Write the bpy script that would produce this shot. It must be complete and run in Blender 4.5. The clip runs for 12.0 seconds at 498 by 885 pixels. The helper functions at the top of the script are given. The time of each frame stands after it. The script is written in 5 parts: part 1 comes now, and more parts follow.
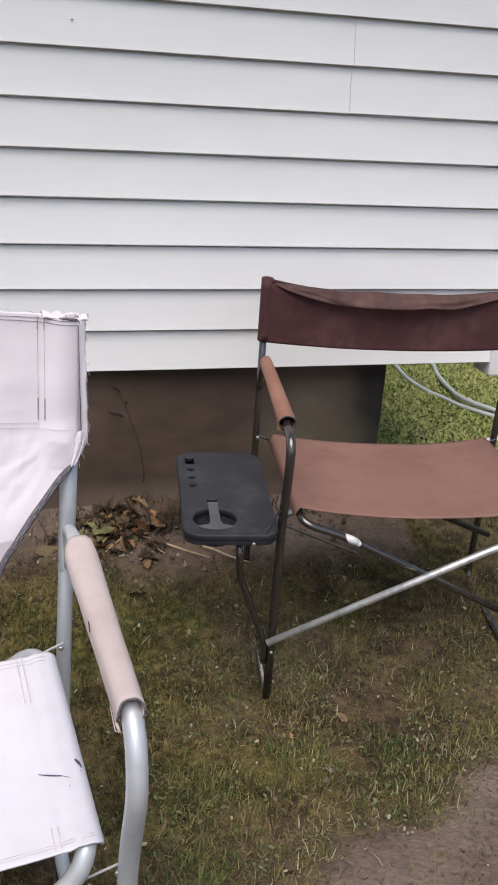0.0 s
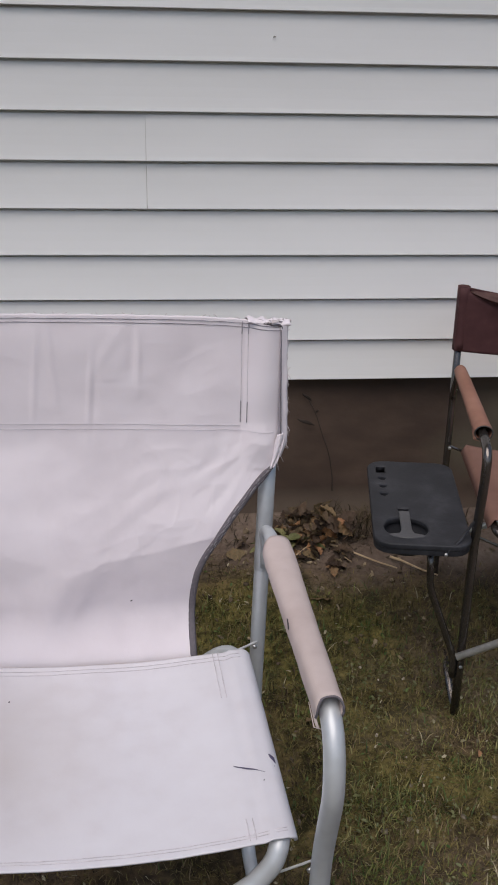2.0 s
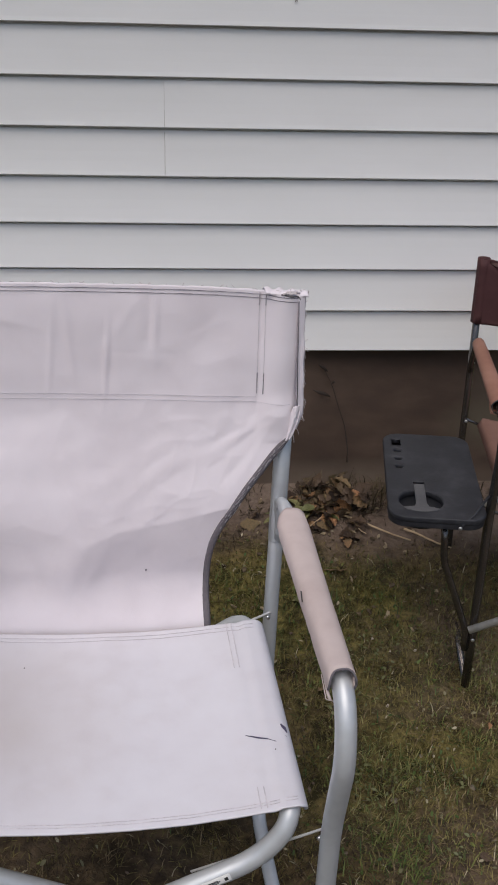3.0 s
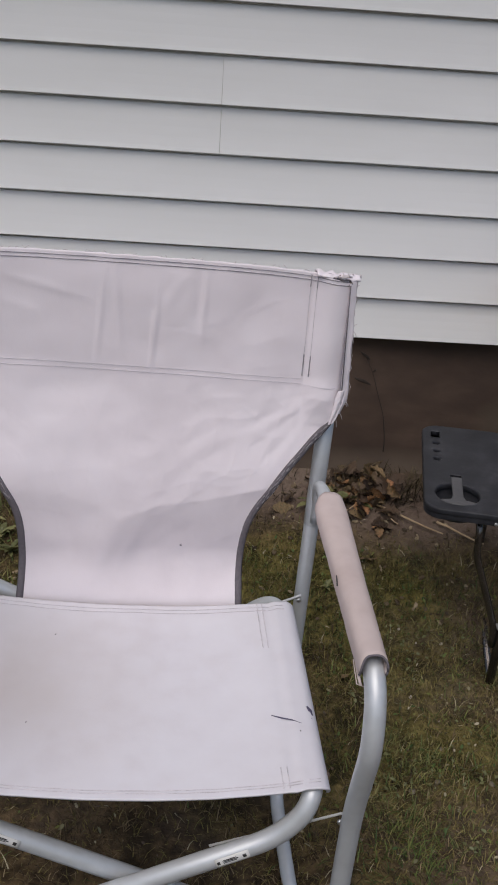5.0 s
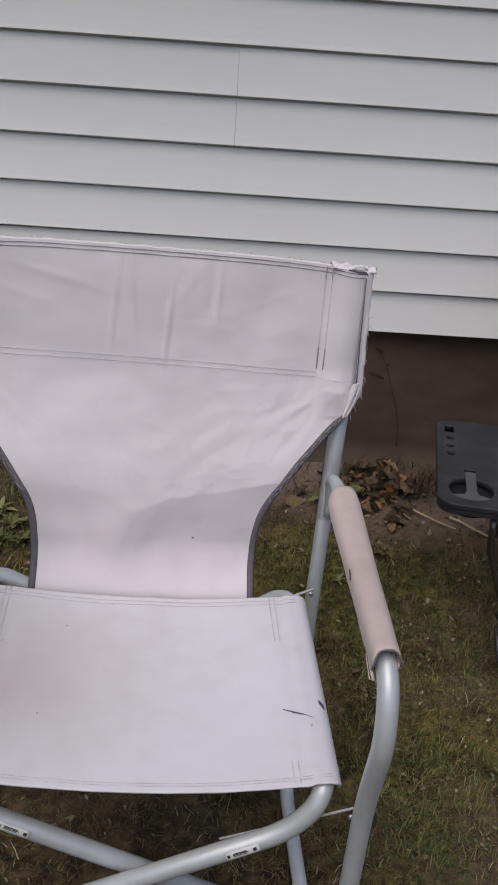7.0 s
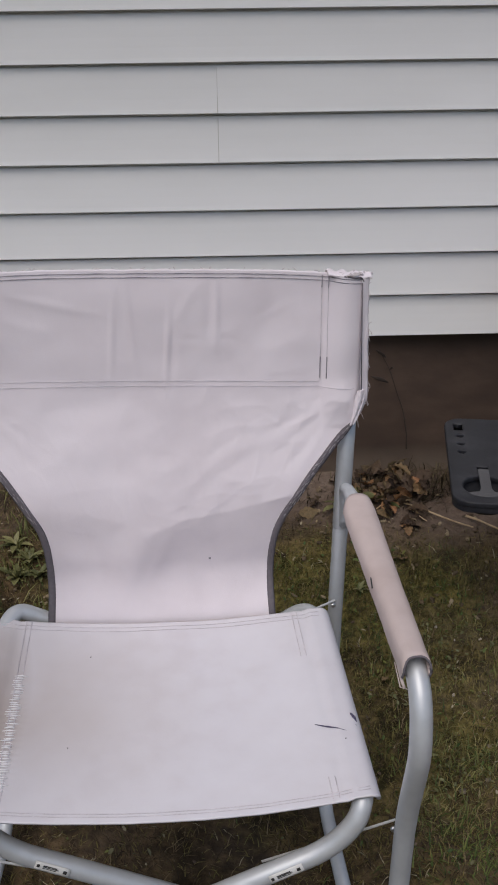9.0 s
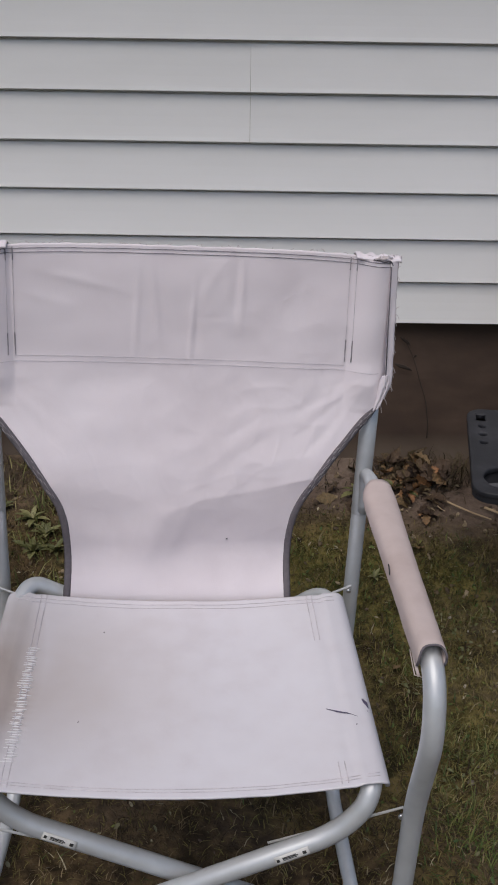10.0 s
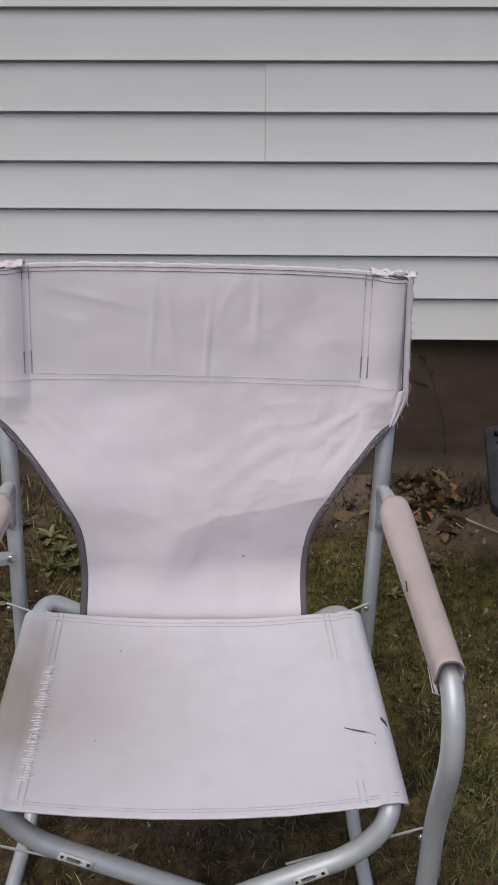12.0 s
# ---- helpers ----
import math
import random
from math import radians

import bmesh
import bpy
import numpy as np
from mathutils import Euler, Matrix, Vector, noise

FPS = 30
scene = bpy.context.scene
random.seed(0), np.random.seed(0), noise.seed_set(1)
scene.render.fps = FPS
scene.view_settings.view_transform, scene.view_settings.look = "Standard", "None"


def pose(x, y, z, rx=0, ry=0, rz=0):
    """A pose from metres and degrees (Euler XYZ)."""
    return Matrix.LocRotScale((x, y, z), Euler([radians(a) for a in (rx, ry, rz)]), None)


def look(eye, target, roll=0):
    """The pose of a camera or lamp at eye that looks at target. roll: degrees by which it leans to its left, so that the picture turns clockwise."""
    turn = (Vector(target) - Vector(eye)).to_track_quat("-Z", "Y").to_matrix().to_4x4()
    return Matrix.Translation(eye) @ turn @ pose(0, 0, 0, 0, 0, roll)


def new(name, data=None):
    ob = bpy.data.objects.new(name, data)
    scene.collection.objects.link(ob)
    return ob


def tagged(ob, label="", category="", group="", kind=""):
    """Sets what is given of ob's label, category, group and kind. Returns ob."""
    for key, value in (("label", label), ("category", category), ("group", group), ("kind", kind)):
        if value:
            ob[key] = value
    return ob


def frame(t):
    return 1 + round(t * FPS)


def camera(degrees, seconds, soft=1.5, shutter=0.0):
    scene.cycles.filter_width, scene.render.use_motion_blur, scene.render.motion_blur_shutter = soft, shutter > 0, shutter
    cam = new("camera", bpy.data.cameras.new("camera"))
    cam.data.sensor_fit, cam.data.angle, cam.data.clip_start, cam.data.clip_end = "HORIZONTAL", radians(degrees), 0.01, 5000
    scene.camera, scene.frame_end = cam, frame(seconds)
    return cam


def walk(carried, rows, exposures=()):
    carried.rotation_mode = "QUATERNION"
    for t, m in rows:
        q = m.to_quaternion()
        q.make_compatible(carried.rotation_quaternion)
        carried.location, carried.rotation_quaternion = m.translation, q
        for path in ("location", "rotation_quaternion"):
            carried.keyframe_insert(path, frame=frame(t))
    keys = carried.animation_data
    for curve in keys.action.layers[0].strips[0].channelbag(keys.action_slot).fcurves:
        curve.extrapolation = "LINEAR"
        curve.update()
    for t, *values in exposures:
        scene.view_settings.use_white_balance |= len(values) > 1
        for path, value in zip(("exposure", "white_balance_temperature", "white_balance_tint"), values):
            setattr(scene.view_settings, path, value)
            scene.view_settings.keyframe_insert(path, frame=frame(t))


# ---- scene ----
cam = camera(29.4, 12.0, soft=1.9)
PATH = [
    (0, (0.053, -0.064, 1.176), (0.6008, 1.72, 0.457), 3.7),
    (0.5, (0.02, -0.074, 1.179), (0.3711, 1.795, 0.5584), 1.9),
    (1, (0.0275, -0.088, 1.182), (0.2985, 1.784, 0.5337), 0.8),
    (1.5, (0.0235, -0.09, 1.183), (0.2637, 1.779, 0.5137), 1.7),
    (2, (0.0265, -0.074, 1.167), (0.2056, 1.788, 0.4617), 0.9),
    (2.5, (0.0335, -0.073, 1.172), (0.2116, 1.769, 0.4167), 0.7),
    (3, (0.0255, -0.071, 1.17), (0.1726, 1.77, 0.4027), 1.3),
    (3.2, (0.0265, -0.078, 1.17), (0.1687, 1.768, 0.4137), 1.2),
    (4.8, (0.009, -0.071, 1.166), (0.1032, 1.757, 0.36), 5.3),
    (5, (0.011, -0.071, 1.164), (0.0943, 1.76, 0.364), 4.0),
    (5.5, (0.012, -0.066, 1.161), (0.0542, 1.753, 0.331), 4.6),
    (6, (0.016, -0.066, 1.157), (0.1022, 1.739, 0.3), 4.7),
    (6.5, (0.015, -0.064, 1.157), (0.0983, 1.742, 0.303), 5.1),
    (6.7, (0.013, -0.068, 1.16), (0.0722, 1.758, 0.347), 4.4),
    (8.3, (-0.003, -0.045, 1.155), (0.0867, 1.779, 0.338), 2.9),
    (8.5, (0.004, -0.047, 1.152), (0.0077, 1.79, 0.361), 1.0),
    (9, (0.009, -0.057, 1.157), (0.05, 1.782, 0.372), -0.8),
    (9.5, (0.005, -0.048, 1.142), (0.017, 1.762, 0.291), 0.3),
    (10, (0.005, -0.052, 1.15), (0.008, 1.775, 0.335), 0.9),
    (10.5, (0.007, -0.057, 1.15), (0.043, 1.78, 0.358), 1.4),
    (11, (0.007, -0.046, 1.143), (0.014, 1.79, 0.349), -0.3),
    (11.5, (0.003, -0.05, 1.15), (-0.007, 1.793, 0.371), 0.2),
    (12, (0.008, -0.051, 1.147), (-0.028, 1.791, 0.368), 0.1),
]
EXPOSURES = [(0, 0.40), (0.25, 0.16), (0.5, -0.11), (1.0, -0.15), (2.0, -0.16), (5.0, -0.22), (6.2, -0.29), (12, -0.29)]
walk(cam, [(t, look(eye, target, roll)) for t, eye, target, roll in PATH], EXPOSURES)

# ---- light: an overcast sky, the sun a wide soft patch behind the camera ----
SUN_UP, SUN_ROUND = 60.0, 200.0
world = bpy.data.worlds.new("overcast_sky")
scene.world = world
world.use_nodes = True
wn = world.node_tree
sky = wn.nodes.new("ShaderNodeTexSky")
sky.sky_type, sky.sun_disc = "NISHITA", False
sky.sun_elevation, sky.sun_rotation = radians(SUN_UP), radians(SUN_ROUND)
sky.air_density, sky.dust_density, sky.ozone_density = 1.0, 2.0, 1.5
wn.links.new(sky.outputs[0], wn.nodes["Background"].inputs[0])
wn.nodes["Background"].inputs[1].default_value = 0.11
sun = new("sun", bpy.data.lights.new("sun", "SUN"))
sun.data.energy, sun.data.angle, sun.data.color = 2.25, radians(56), (1.0, 0.91, 0.845)
a, b = radians(SUN_UP), radians(SUN_ROUND)
sun.matrix_world = look((math.sin(b) * math.cos(a) * 20, math.cos(b) * math.cos(a) * 20, math.sin(a) * 20), (0, 0, 0))


# ---- materials ----
def material(name, stops, rough=0.6, metal=0.0, scale=6.0, fine=60.0, bump=0.1, bump_scale=200.0, stretch=(1, 1, 1), distance=0.002, spec=0.5, per_object=0.0, island=0.0, fine_mix=0.35, rough_vary=0.1):
    """Colour ramp over coarse and fine noise; bump from a finer one. stops: (place, (r, g, b)) ..."""
    m = bpy.data.materials.new(name)
    m.use_nodes = True
    t = m.node_tree
    n, l = t.nodes, t.links
    bsdf = n["Principled BSDF"]
    co = n.new("ShaderNodeTexCoord")
    mp = n.new("ShaderNodeMapping")
    mp.inputs["Scale"].default_value = stretch
    l.new(co.outputs["Object"], mp.inputs[0])

    def noisy(sc, detail):
        x = n.new("ShaderNodeTexNoise")
        x.inputs["Scale"].default_value, x.inputs["Detail"].default_value = sc, detail
        l.new(mp.outputs[0], x.inputs["Vector"])
        return x.outputs["Fac"]

    coarse, grain, tiny = noisy(scale, 5), noisy(fine, 3), noisy(bump_scale, 3)
    mix = n.new("ShaderNodeMix")
    mix.inputs[0].default_value = fine_mix
    l.new(coarse, mix.inputs[2]), l.new(grain, mix.inputs[3])
    value = mix.outputs[0]
    if per_object or island:
        src = n.new("ShaderNodeObjectInfo").outputs["Random"] if per_object else n.new("ShaderNodeNewGeometry").outputs["Random Per Island"]
        ma = n.new("ShaderNodeMath")
        ma.operation = "MULTIPLY_ADD"
        l.new(src, ma.inputs[0])
        ma.inputs[1].default_value = per_object or island
        l.new(value, ma.inputs[2])
        sub = n.new("ShaderNodeMath")
        sub.operation = "SUBTRACT"
        l.new(ma.outputs[0], sub.inputs[0])
        sub.inputs[1].default_value = (per_object or island) / 2
        value = sub.outputs[0]
    ramp = n.new("ShaderNodeValToRGB")
    e = ramp.color_ramp.elements
    while len(e) < len(stops):
        e.new(0.5)
    for el, (p, c) in zip(e, stops):
        el.position, el.color = p, (*c, 1)
    l.new(value, ramp.inputs[0])
    l.new(ramp.outputs[0], bsdf.inputs["Base Color"])
    rr = n.new("ShaderNodeMapRange")
    rr.inputs["To Min"].default_value, rr.inputs["To Max"].default_value = max(0.02, rough - rough_vary), min(1, rough + rough_vary)
    l.new(grain, rr.inputs[0])
    l.new(rr.outputs[0], bsdf.inputs["Roughness"])
    bsdf.inputs["Metallic"].default_value = metal
    bsdf.inputs["Specular IOR Level"].default_value = spec
    if bump:
        bp = n.new("ShaderNodeBump")
        bp.inputs["Strength"].default_value, bp.inputs["Distance"].default_value = bump, distance
        l.new(tiny, bp.inputs["Height"])
        l.new(bp.outputs[0], bsdf.inputs["Normal"])
    return m


SIDING = material("vinyl_siding", [(0.3, (0.72, 0.72, 0.705)), (0.55, (0.80, 0.80, 0.79)), (0.75, (0.83, 0.83, 0.825))], rough=0.5, scale=1.8, fine=14, bump=0.12, bump_scale=70, stretch=(0.25, 1, 1), distance=0.001, fine_mix=0.25)
SEAM = material("siding_joint", [(0.3, (0.36, 0.35, 0.31)), (0.7, (0.46, 0.45, 0.41))], rough=0.8)
BOARD = material("weathered_board", [(0.3, (0.04, 0.025, 0.018)), (0.5, (0.069, 0.044, 0.031)), (0.7, (0.112, 0.075, 0.054))], rough=0.85, scale=4.5, fine=22, bump=0.35, bump_scale=60, stretch=(0.5, 1, 1.0), distance=0.003)
SOIL = material("ground_soil", [(0.28, (0.06, 0.041, 0.03)), (0.45, (0.132, 0.097, 0.075)), (0.6, (0.19, 0.146, 0.117)), (0.75, (0.27, 0.216, 0.176))], rough=0.95, scale=5, fine=70, bump=0.6, bump_scale=120, distance=0.010, spec=0.15)
soil_nodes, soil_links = SOIL.node_tree.nodes, SOIL.node_tree.links
moss_at = soil_nodes.new("ShaderNodeAttribute")
moss_at.attribute_name = "moss"
moss_noise = soil_nodes.new("ShaderNodeTexNoise")
moss_noise.inputs["Scale"].default_value, moss_noise.inputs["Detail"].default_value = 45, 6
moss_ramp = soil_nodes.new("ShaderNodeValToRGB")
moss_ramp.color_ramp.elements[0].position, moss_ramp.color_ramp.elements[0].color = 0.33, (0.026, 0.019, 0.010, 1)
moss_ramp.color_ramp.elements[1].position, moss_ramp.color_ramp.elements[1].color = 0.7, (0.128, 0.088, 0.046, 1)
soil_co = soil_nodes.new("ShaderNodeTexCoord")
soil_links.new(soil_co.outputs["Object"], moss_noise.inputs["Vector"])
patch_noise = soil_nodes.new("ShaderNodeTexNoise")
patch_noise.inputs["Scale"].default_value, patch_noise.inputs["Detail"].default_value = 11, 3
soil_links.new(soil_co.outputs["Object"], patch_noise.inputs["Vector"])
patch_gain = soil_nodes.new("ShaderNodeMath")
patch_gain.operation = "MULTIPLY_ADD"
patch_gain.inputs[1].default_value = 0.9
soil_links.new(patch_noise.outputs["Fac"], patch_gain.inputs[0])
patch_sum = soil_nodes.new("ShaderNodeMath")
patch_sum.operation = "SUBTRACT"
patch_sum.inputs[1].default_value = 0.47
soil_links.new(moss_noise.outputs["Fac"], patch_gain.inputs[2])
soil_links.new(patch_gain.outputs[0], patch_sum.inputs[0])
soil_links.new(patch_sum.outputs[0], moss_ramp.inputs[0])
moss_mix = soil_nodes.new("ShaderNodeMix")
moss_mix.data_type = "RGBA"
soil_base = soil_nodes["Principled BSDF"].inputs["Base Color"]
soil_links.new(moss_at.outputs["Fac"], moss_mix.inputs["Factor"])
soil_links.new(soil_base.links[0].from_socket, moss_mix.inputs[6])
lush_at = soil_nodes.new("ShaderNodeAttribute")
lush_at.attribute_name = "lush"
green_ramp = soil_nodes.new("ShaderNodeValToRGB")
green_ramp.color_ramp.elements[0].position, green_ramp.color_ramp.elements[0].color = 0.35, (0.034, 0.035, 0.010, 1)
green_ramp.color_ramp.elements[1].position, green_ramp.color_ramp.elements[1].color = 0.7, (0.215, 0.182, 0.06, 1)
soil_links.new(patch_sum.outputs[0], green_ramp.inputs[0])
green_mix = soil_nodes.new("ShaderNodeMix")
green_mix.data_type = "RGBA"
soil_links.new(lush_at.outputs["Fac"], green_mix.inputs["Factor"])
soil_links.new(moss_ramp.outputs[0], green_mix.inputs[6])
soil_links.new(green_ramp.outputs[0], green_mix.inputs[7])
soil_links.new(green_mix.outputs[2], moss_mix.inputs[7])
soil_links.new(moss_mix.outputs[2], soil_base)
GRASS = material("grass_blade", [(0.2, (0.046, 0.046, 0.012)), (0.42, (0.108, 0.092, 0.027)), (0.6, (0.175, 0.143, 0.047)), (0.82, (0.235, 0.195, 0.08))], rough=0.65, scale=3.0, fine=20, bump=0, island=0.4, spec=0.25)
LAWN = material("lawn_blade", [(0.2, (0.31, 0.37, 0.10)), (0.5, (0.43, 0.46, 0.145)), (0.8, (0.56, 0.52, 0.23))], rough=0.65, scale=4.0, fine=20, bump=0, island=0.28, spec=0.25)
GRASS_PALE = material("pale_blade", [(0.2, (0.06, 0.075, 0.02)), (0.5, (0.13, 0.14, 0.04)), (0.8, (0.27, 0.24, 0.1))], rough=0.6, scale=8.0, fine=20, bump=0, island=0.7, spec=0.3)
DARK_STALK = material("dark_stalk", [(0.2, (0.025, 0.02, 0.012)), (0.5, (0.055, 0.042, 0.026)), (0.85, (0.12, 0.095, 0.055))], rough=0.85, scale=6.0, fine=20, bump=0, island=0.6, spec=0.2)
TUFT = material("tuft_blade", [(0.2, (0.03, 0.055, 0.012)), (0.5, (0.066, 0.105, 0.024)), (0.8, (0.15, 0.165, 0.042))], rough=0.6, scale=3.0, fine=20, bump=0, island=0.6, spec=0.3)
STRAW = material("dead_grass", [(0.2, (0.025, 0.018, 0.011)), (0.5, (0.06, 0.043, 0.025)), (0.72, (0.14, 0.102, 0.056)), (0.9, (0.27, 0.205, 0.12))], rough=0.8, scale=3.0, fine=20, bump=0, island=0.7, spec=0.2)
STRAW_PALE = material("bleached_grass", [(0.2, (0.16, 0.13, 0.075)), (0.5, (0.27, 0.23, 0.14)), (0.85, (0.42, 0.37, 0.25))], rough=0.8, scale=3.0, fine=20, bump=0, island=0.7, spec=0.2)
PALE_LEAFLET = material("pale_leaflet", [(0.2, (0.12, 0.125, 0.06)), (0.5, (0.20, 0.185, 0.105)), (0.85, (0.34, 0.30, 0.21))], rough=0.7, scale=6.0, fine=20, bump=0, island=0.8, spec=0.25)
CHIP = material("pale_chip", [(0.2, (0.085, 0.066, 0.044)), (0.5, (0.14, 0.115, 0.08)), (0.85, (0.42, 0.37, 0.30))], rough=0.85, fine=80, bump=0.3, island=0.8)
LITTER = material("dry_litter", [(0.2, (0.06, 0.042, 0.025)), (0.5, (0.15, 0.11, 0.065)), (0.85, (0.34, 0.27, 0.17))], rough=0.85, fine=80, bump=0.3, island=0.8)
LEAF = material("dry_leaf", [(0.15, (0.035, 0.021, 0.014)), (0.42, (0.085, 0.052, 0.03)), (0.60, (0.15, 0.115, 0.055)), (0.78, (0.23, 0.13, 0.063)), (0.92, (0.46, 0.22, 0.09))], rough=0.7, scale=12, fine=90, bump=0.4, bump_scale=150, per_object=0.7)
WEED = material("weed_leaf", [(0.25, (0.075, 0.085, 0.03)), (0.5, (0.145, 0.15, 0.058)), (0.8, (0.26, 0.245, 0.11))], rough=0.55, scale=15, fine=80, bump=0.2, per_object=0.5)
TWIG = material("straw_stick", [(0.3, (0.33, 0.23, 0.13)), (0.7, (0.55, 0.42, 0.26))], rough=0.8, scale=20, fine=120, bump=0.3)
CANVAS = material("grey_white_canvas", [(0.25, (0.675, 0.618, 0.65)), (0.45, (0.765, 0.708, 0.743)), (0.7, (0.795, 0.75, 0.79))], rough=0.75, scale=3.0, fine=25, bump=0.25, bump_scale=700, distance=0.0006, spec=0.25, fine_mix=0.25)
# Darker copy of the back canvas, offsetting the strong light on the seat.
CANVAS_SEAT = material("stained_dimmed_canvas", [(0.25, (0.58, 0.553, 0.58)), (0.45, (0.652, 0.638, 0.676)), (0.7, (0.70, 0.695, 0.738))], rough=0.72, scale=4.0, fine=30, bump=0.25, bump_scale=700, distance=0.0006, spec=0.25, fine_mix=0.3)


def add_stain(m, at, size, colour, amount):
    """A soft ragged dirt stain round a place on the cloth."""
    n, l = m.node_tree.nodes, m.node_tree.links
    bsdf = n["Principled BSDF"]
    base = bsdf.inputs["Base Color"].links[0].from_socket
    co = n.new("ShaderNodeTexCoord")
    mp = n.new("ShaderNodeMapping")
    mp.vector_type = "TEXTURE"
    mp.inputs["Location"].default_value, mp.inputs["Scale"].default_value = at, size
    l.new(co.outputs["Object"], mp.inputs[0])
    gr = n.new("ShaderNodeTexGradient")
    gr.gradient_type = "SPHERICAL"
    l.new(mp.outputs[0], gr.inputs[0])
    ns = n.new("ShaderNodeTexNoise")
    ns.inputs["Scale"].default_value, ns.inputs["Detail"].default_value = 8, 3
    l.new(co.outputs["Object"], ns.inputs["Vector"])
    mul = n.new("ShaderNodeMath")
    mul.operation = "MULTIPLY"
    l.new(gr.outputs["Fac"], mul.inputs[0]), l.new(ns.outputs["Fac"], mul.inputs[1])
    amp = n.new("ShaderNodeMath")
    amp.operation, amp.use_clamp = "MULTIPLY", True
    l.new(mul.outputs[0], amp.inputs[0])
    amp.inputs[1].default_value = amount
    mx = n.new("ShaderNodeMix")
    mx.data_type = "RGBA"
    l.new(amp.outputs[0], mx.inputs["Factor"])
    l.new(base, mx.inputs[6])
    mx.inputs[7].default_value = (*colour, 1)
    l.new(mx.outputs[2], bsdf.inputs["Base Color"])


add_stain(CANVAS_SEAT, (-0.212, 0.0, 0.39), (0.05, 0.17, 0.2), (0.33, 0.285, 0.262), 2.8)
# Broad stain, its colour also carrying the falloff of light at the left.
add_stain(CANVAS_SEAT, (-0.16, -0.01, 0.39), (0.22, 0.22, 0.2), (0.47, 0.415, 0.39), 1.25)
BINDING = material("grey_binding", [(0.3, (0.085, 0.075, 0.085)), (0.6, (0.15, 0.135, 0.15)), (0.74, (0.32, 0.29, 0.31))], rough=0.8, fine=200, bump=0.3, bump_scale=500, distance=0.0006)
WORN_BINDING = material("worn_binding", [(0.3, (0.22, 0.205, 0.22)), (0.7, (0.42, 0.395, 0.41))], rough=0.85, fine=200, bump=0)
THREAD = material("dark_thread", [(0.4, (0.16, 0.15, 0.17)), (0.58, (0.45, 0.42, 0.45))], rough=0.8, fine=300, scale=40, bump=0)
PALE_THREAD = material("pale_thread", [(0.4, (0.50, 0.47, 0.50)), (0.6, (0.68, 0.645, 0.68))], rough=0.8, fine=300, scale=40, bump=0)
WHITE_THREAD = material("white_thread", [(0.3, (0.74, 0.73, 0.74)), (0.7, (0.84, 0.83, 0.84))], rough=0.8, bump=0)
FRAY = material("frayed_thread", [(0.3, (0.5, 0.45, 0.46)), (0.7, (0.68, 0.63, 0.64))], rough=0.9, bump=0)
SLEEVE = material("beige_arm_sleeve", [(0.3, (0.47, 0.385, 0.36)), (0.5, (0.54, 0.455, 0.43)), (0.7, (0.59, 0.505, 0.48))], rough=0.8, scale=9, fine=40, bump=0.3, bump_scale=600, distance=0.0008, spec=0.2)
SILVER = material("silver_paint_tube", [(0.3, (0.48, 0.505, 0.525)), (0.6, (0.59, 0.615, 0.64)), (0.8, (0.65, 0.675, 0.70))], rough=0.43, metal=0.36, scale=8, fine=60, bump=0.05, bump_scale=300, distance=0.0005)
# One brown-chair crossing tube, pale so its colour carries the sky's highlight.
CROSS_LIT = material("highlit_cross_tube", [(0.3, (0.42, 0.42, 0.415)), (0.55, (0.80, 0.80, 0.79)), (0.75, (0.92, 0.92, 0.91))], rough=0.34, metal=0.7, scale=12, fine=80, bump=0.06, bump_scale=300, distance=0.0005)
STEEL = material("bright_steel", [(0.3, (0.5, 0.5, 0.5)), (0.7, (0.62, 0.62, 0.62))], rough=0.3, metal=0.9, bump=0.05)
BRIGHT = material("zinc_strap", [(0.3, (0.6, 0.61, 0.61)), (0.7, (0.72, 0.73, 0.73))], rough=0.35, metal=0.25, bump=0.05)
LABEL = material("white_label", [(0.3, (0.6, 0.6, 0.58)), (0.7, (0.72, 0.72, 0.7))], rough=0.5, bump=0)
NAVY = material("navy_ink", [(0.3, (0.035, 0.03, 0.06)), (0.7, (0.10, 0.085, 0.15))], rough=0.7, fine=200, bump=0)
INK = material("black_print", [(0.3, (0.02, 0.02, 0.02)), (0.7, (0.04, 0.04, 0.04))], rough=0.6, bump=0)
MAROON = material("maroon_brown_fabric", [(0.3, (0.046, 0.017, 0.018)), (0.5, (0.078, 0.032, 0.033)), (0.72, (0.13, 0.062, 0.058))], rough=0.7, scale=6, fine=40, bump=0.25, bump_scale=500, distance=0.0008, spec=0.3)
FOLD_BROWN = material("paler_brown_fabric", [(0.3, (0.05, 0.024, 0.022)), (0.5, (0.088, 0.046, 0.041)), (0.72, (0.15, 0.085, 0.074))], rough=0.7, scale=12, fine=50, bump=0.25, bump_scale=500, distance=0.0008, spec=0.3)
TAN_SLEEVE = material("tan_arm_sleeve", [(0.3, (0.23, 0.113, 0.082)), (0.5, (0.285, 0.148, 0.108)), (0.75, (0.335, 0.185, 0.14))], rough=0.75, scale=8, fine=40, bump=0.25, bump_scale=500, distance=0.0008, spec=0.25)
TAN = material("tan_brown_fabric", [(0.3, (0.175, 0.090, 0.069)), (0.5, (0.222, 0.121, 0.094)), (0.75, (0.262, 0.149, 0.117))], rough=0.75, scale=5, fine=35, bump=0.25, bump_scale=500, distance=0.0008, spec=0.25)
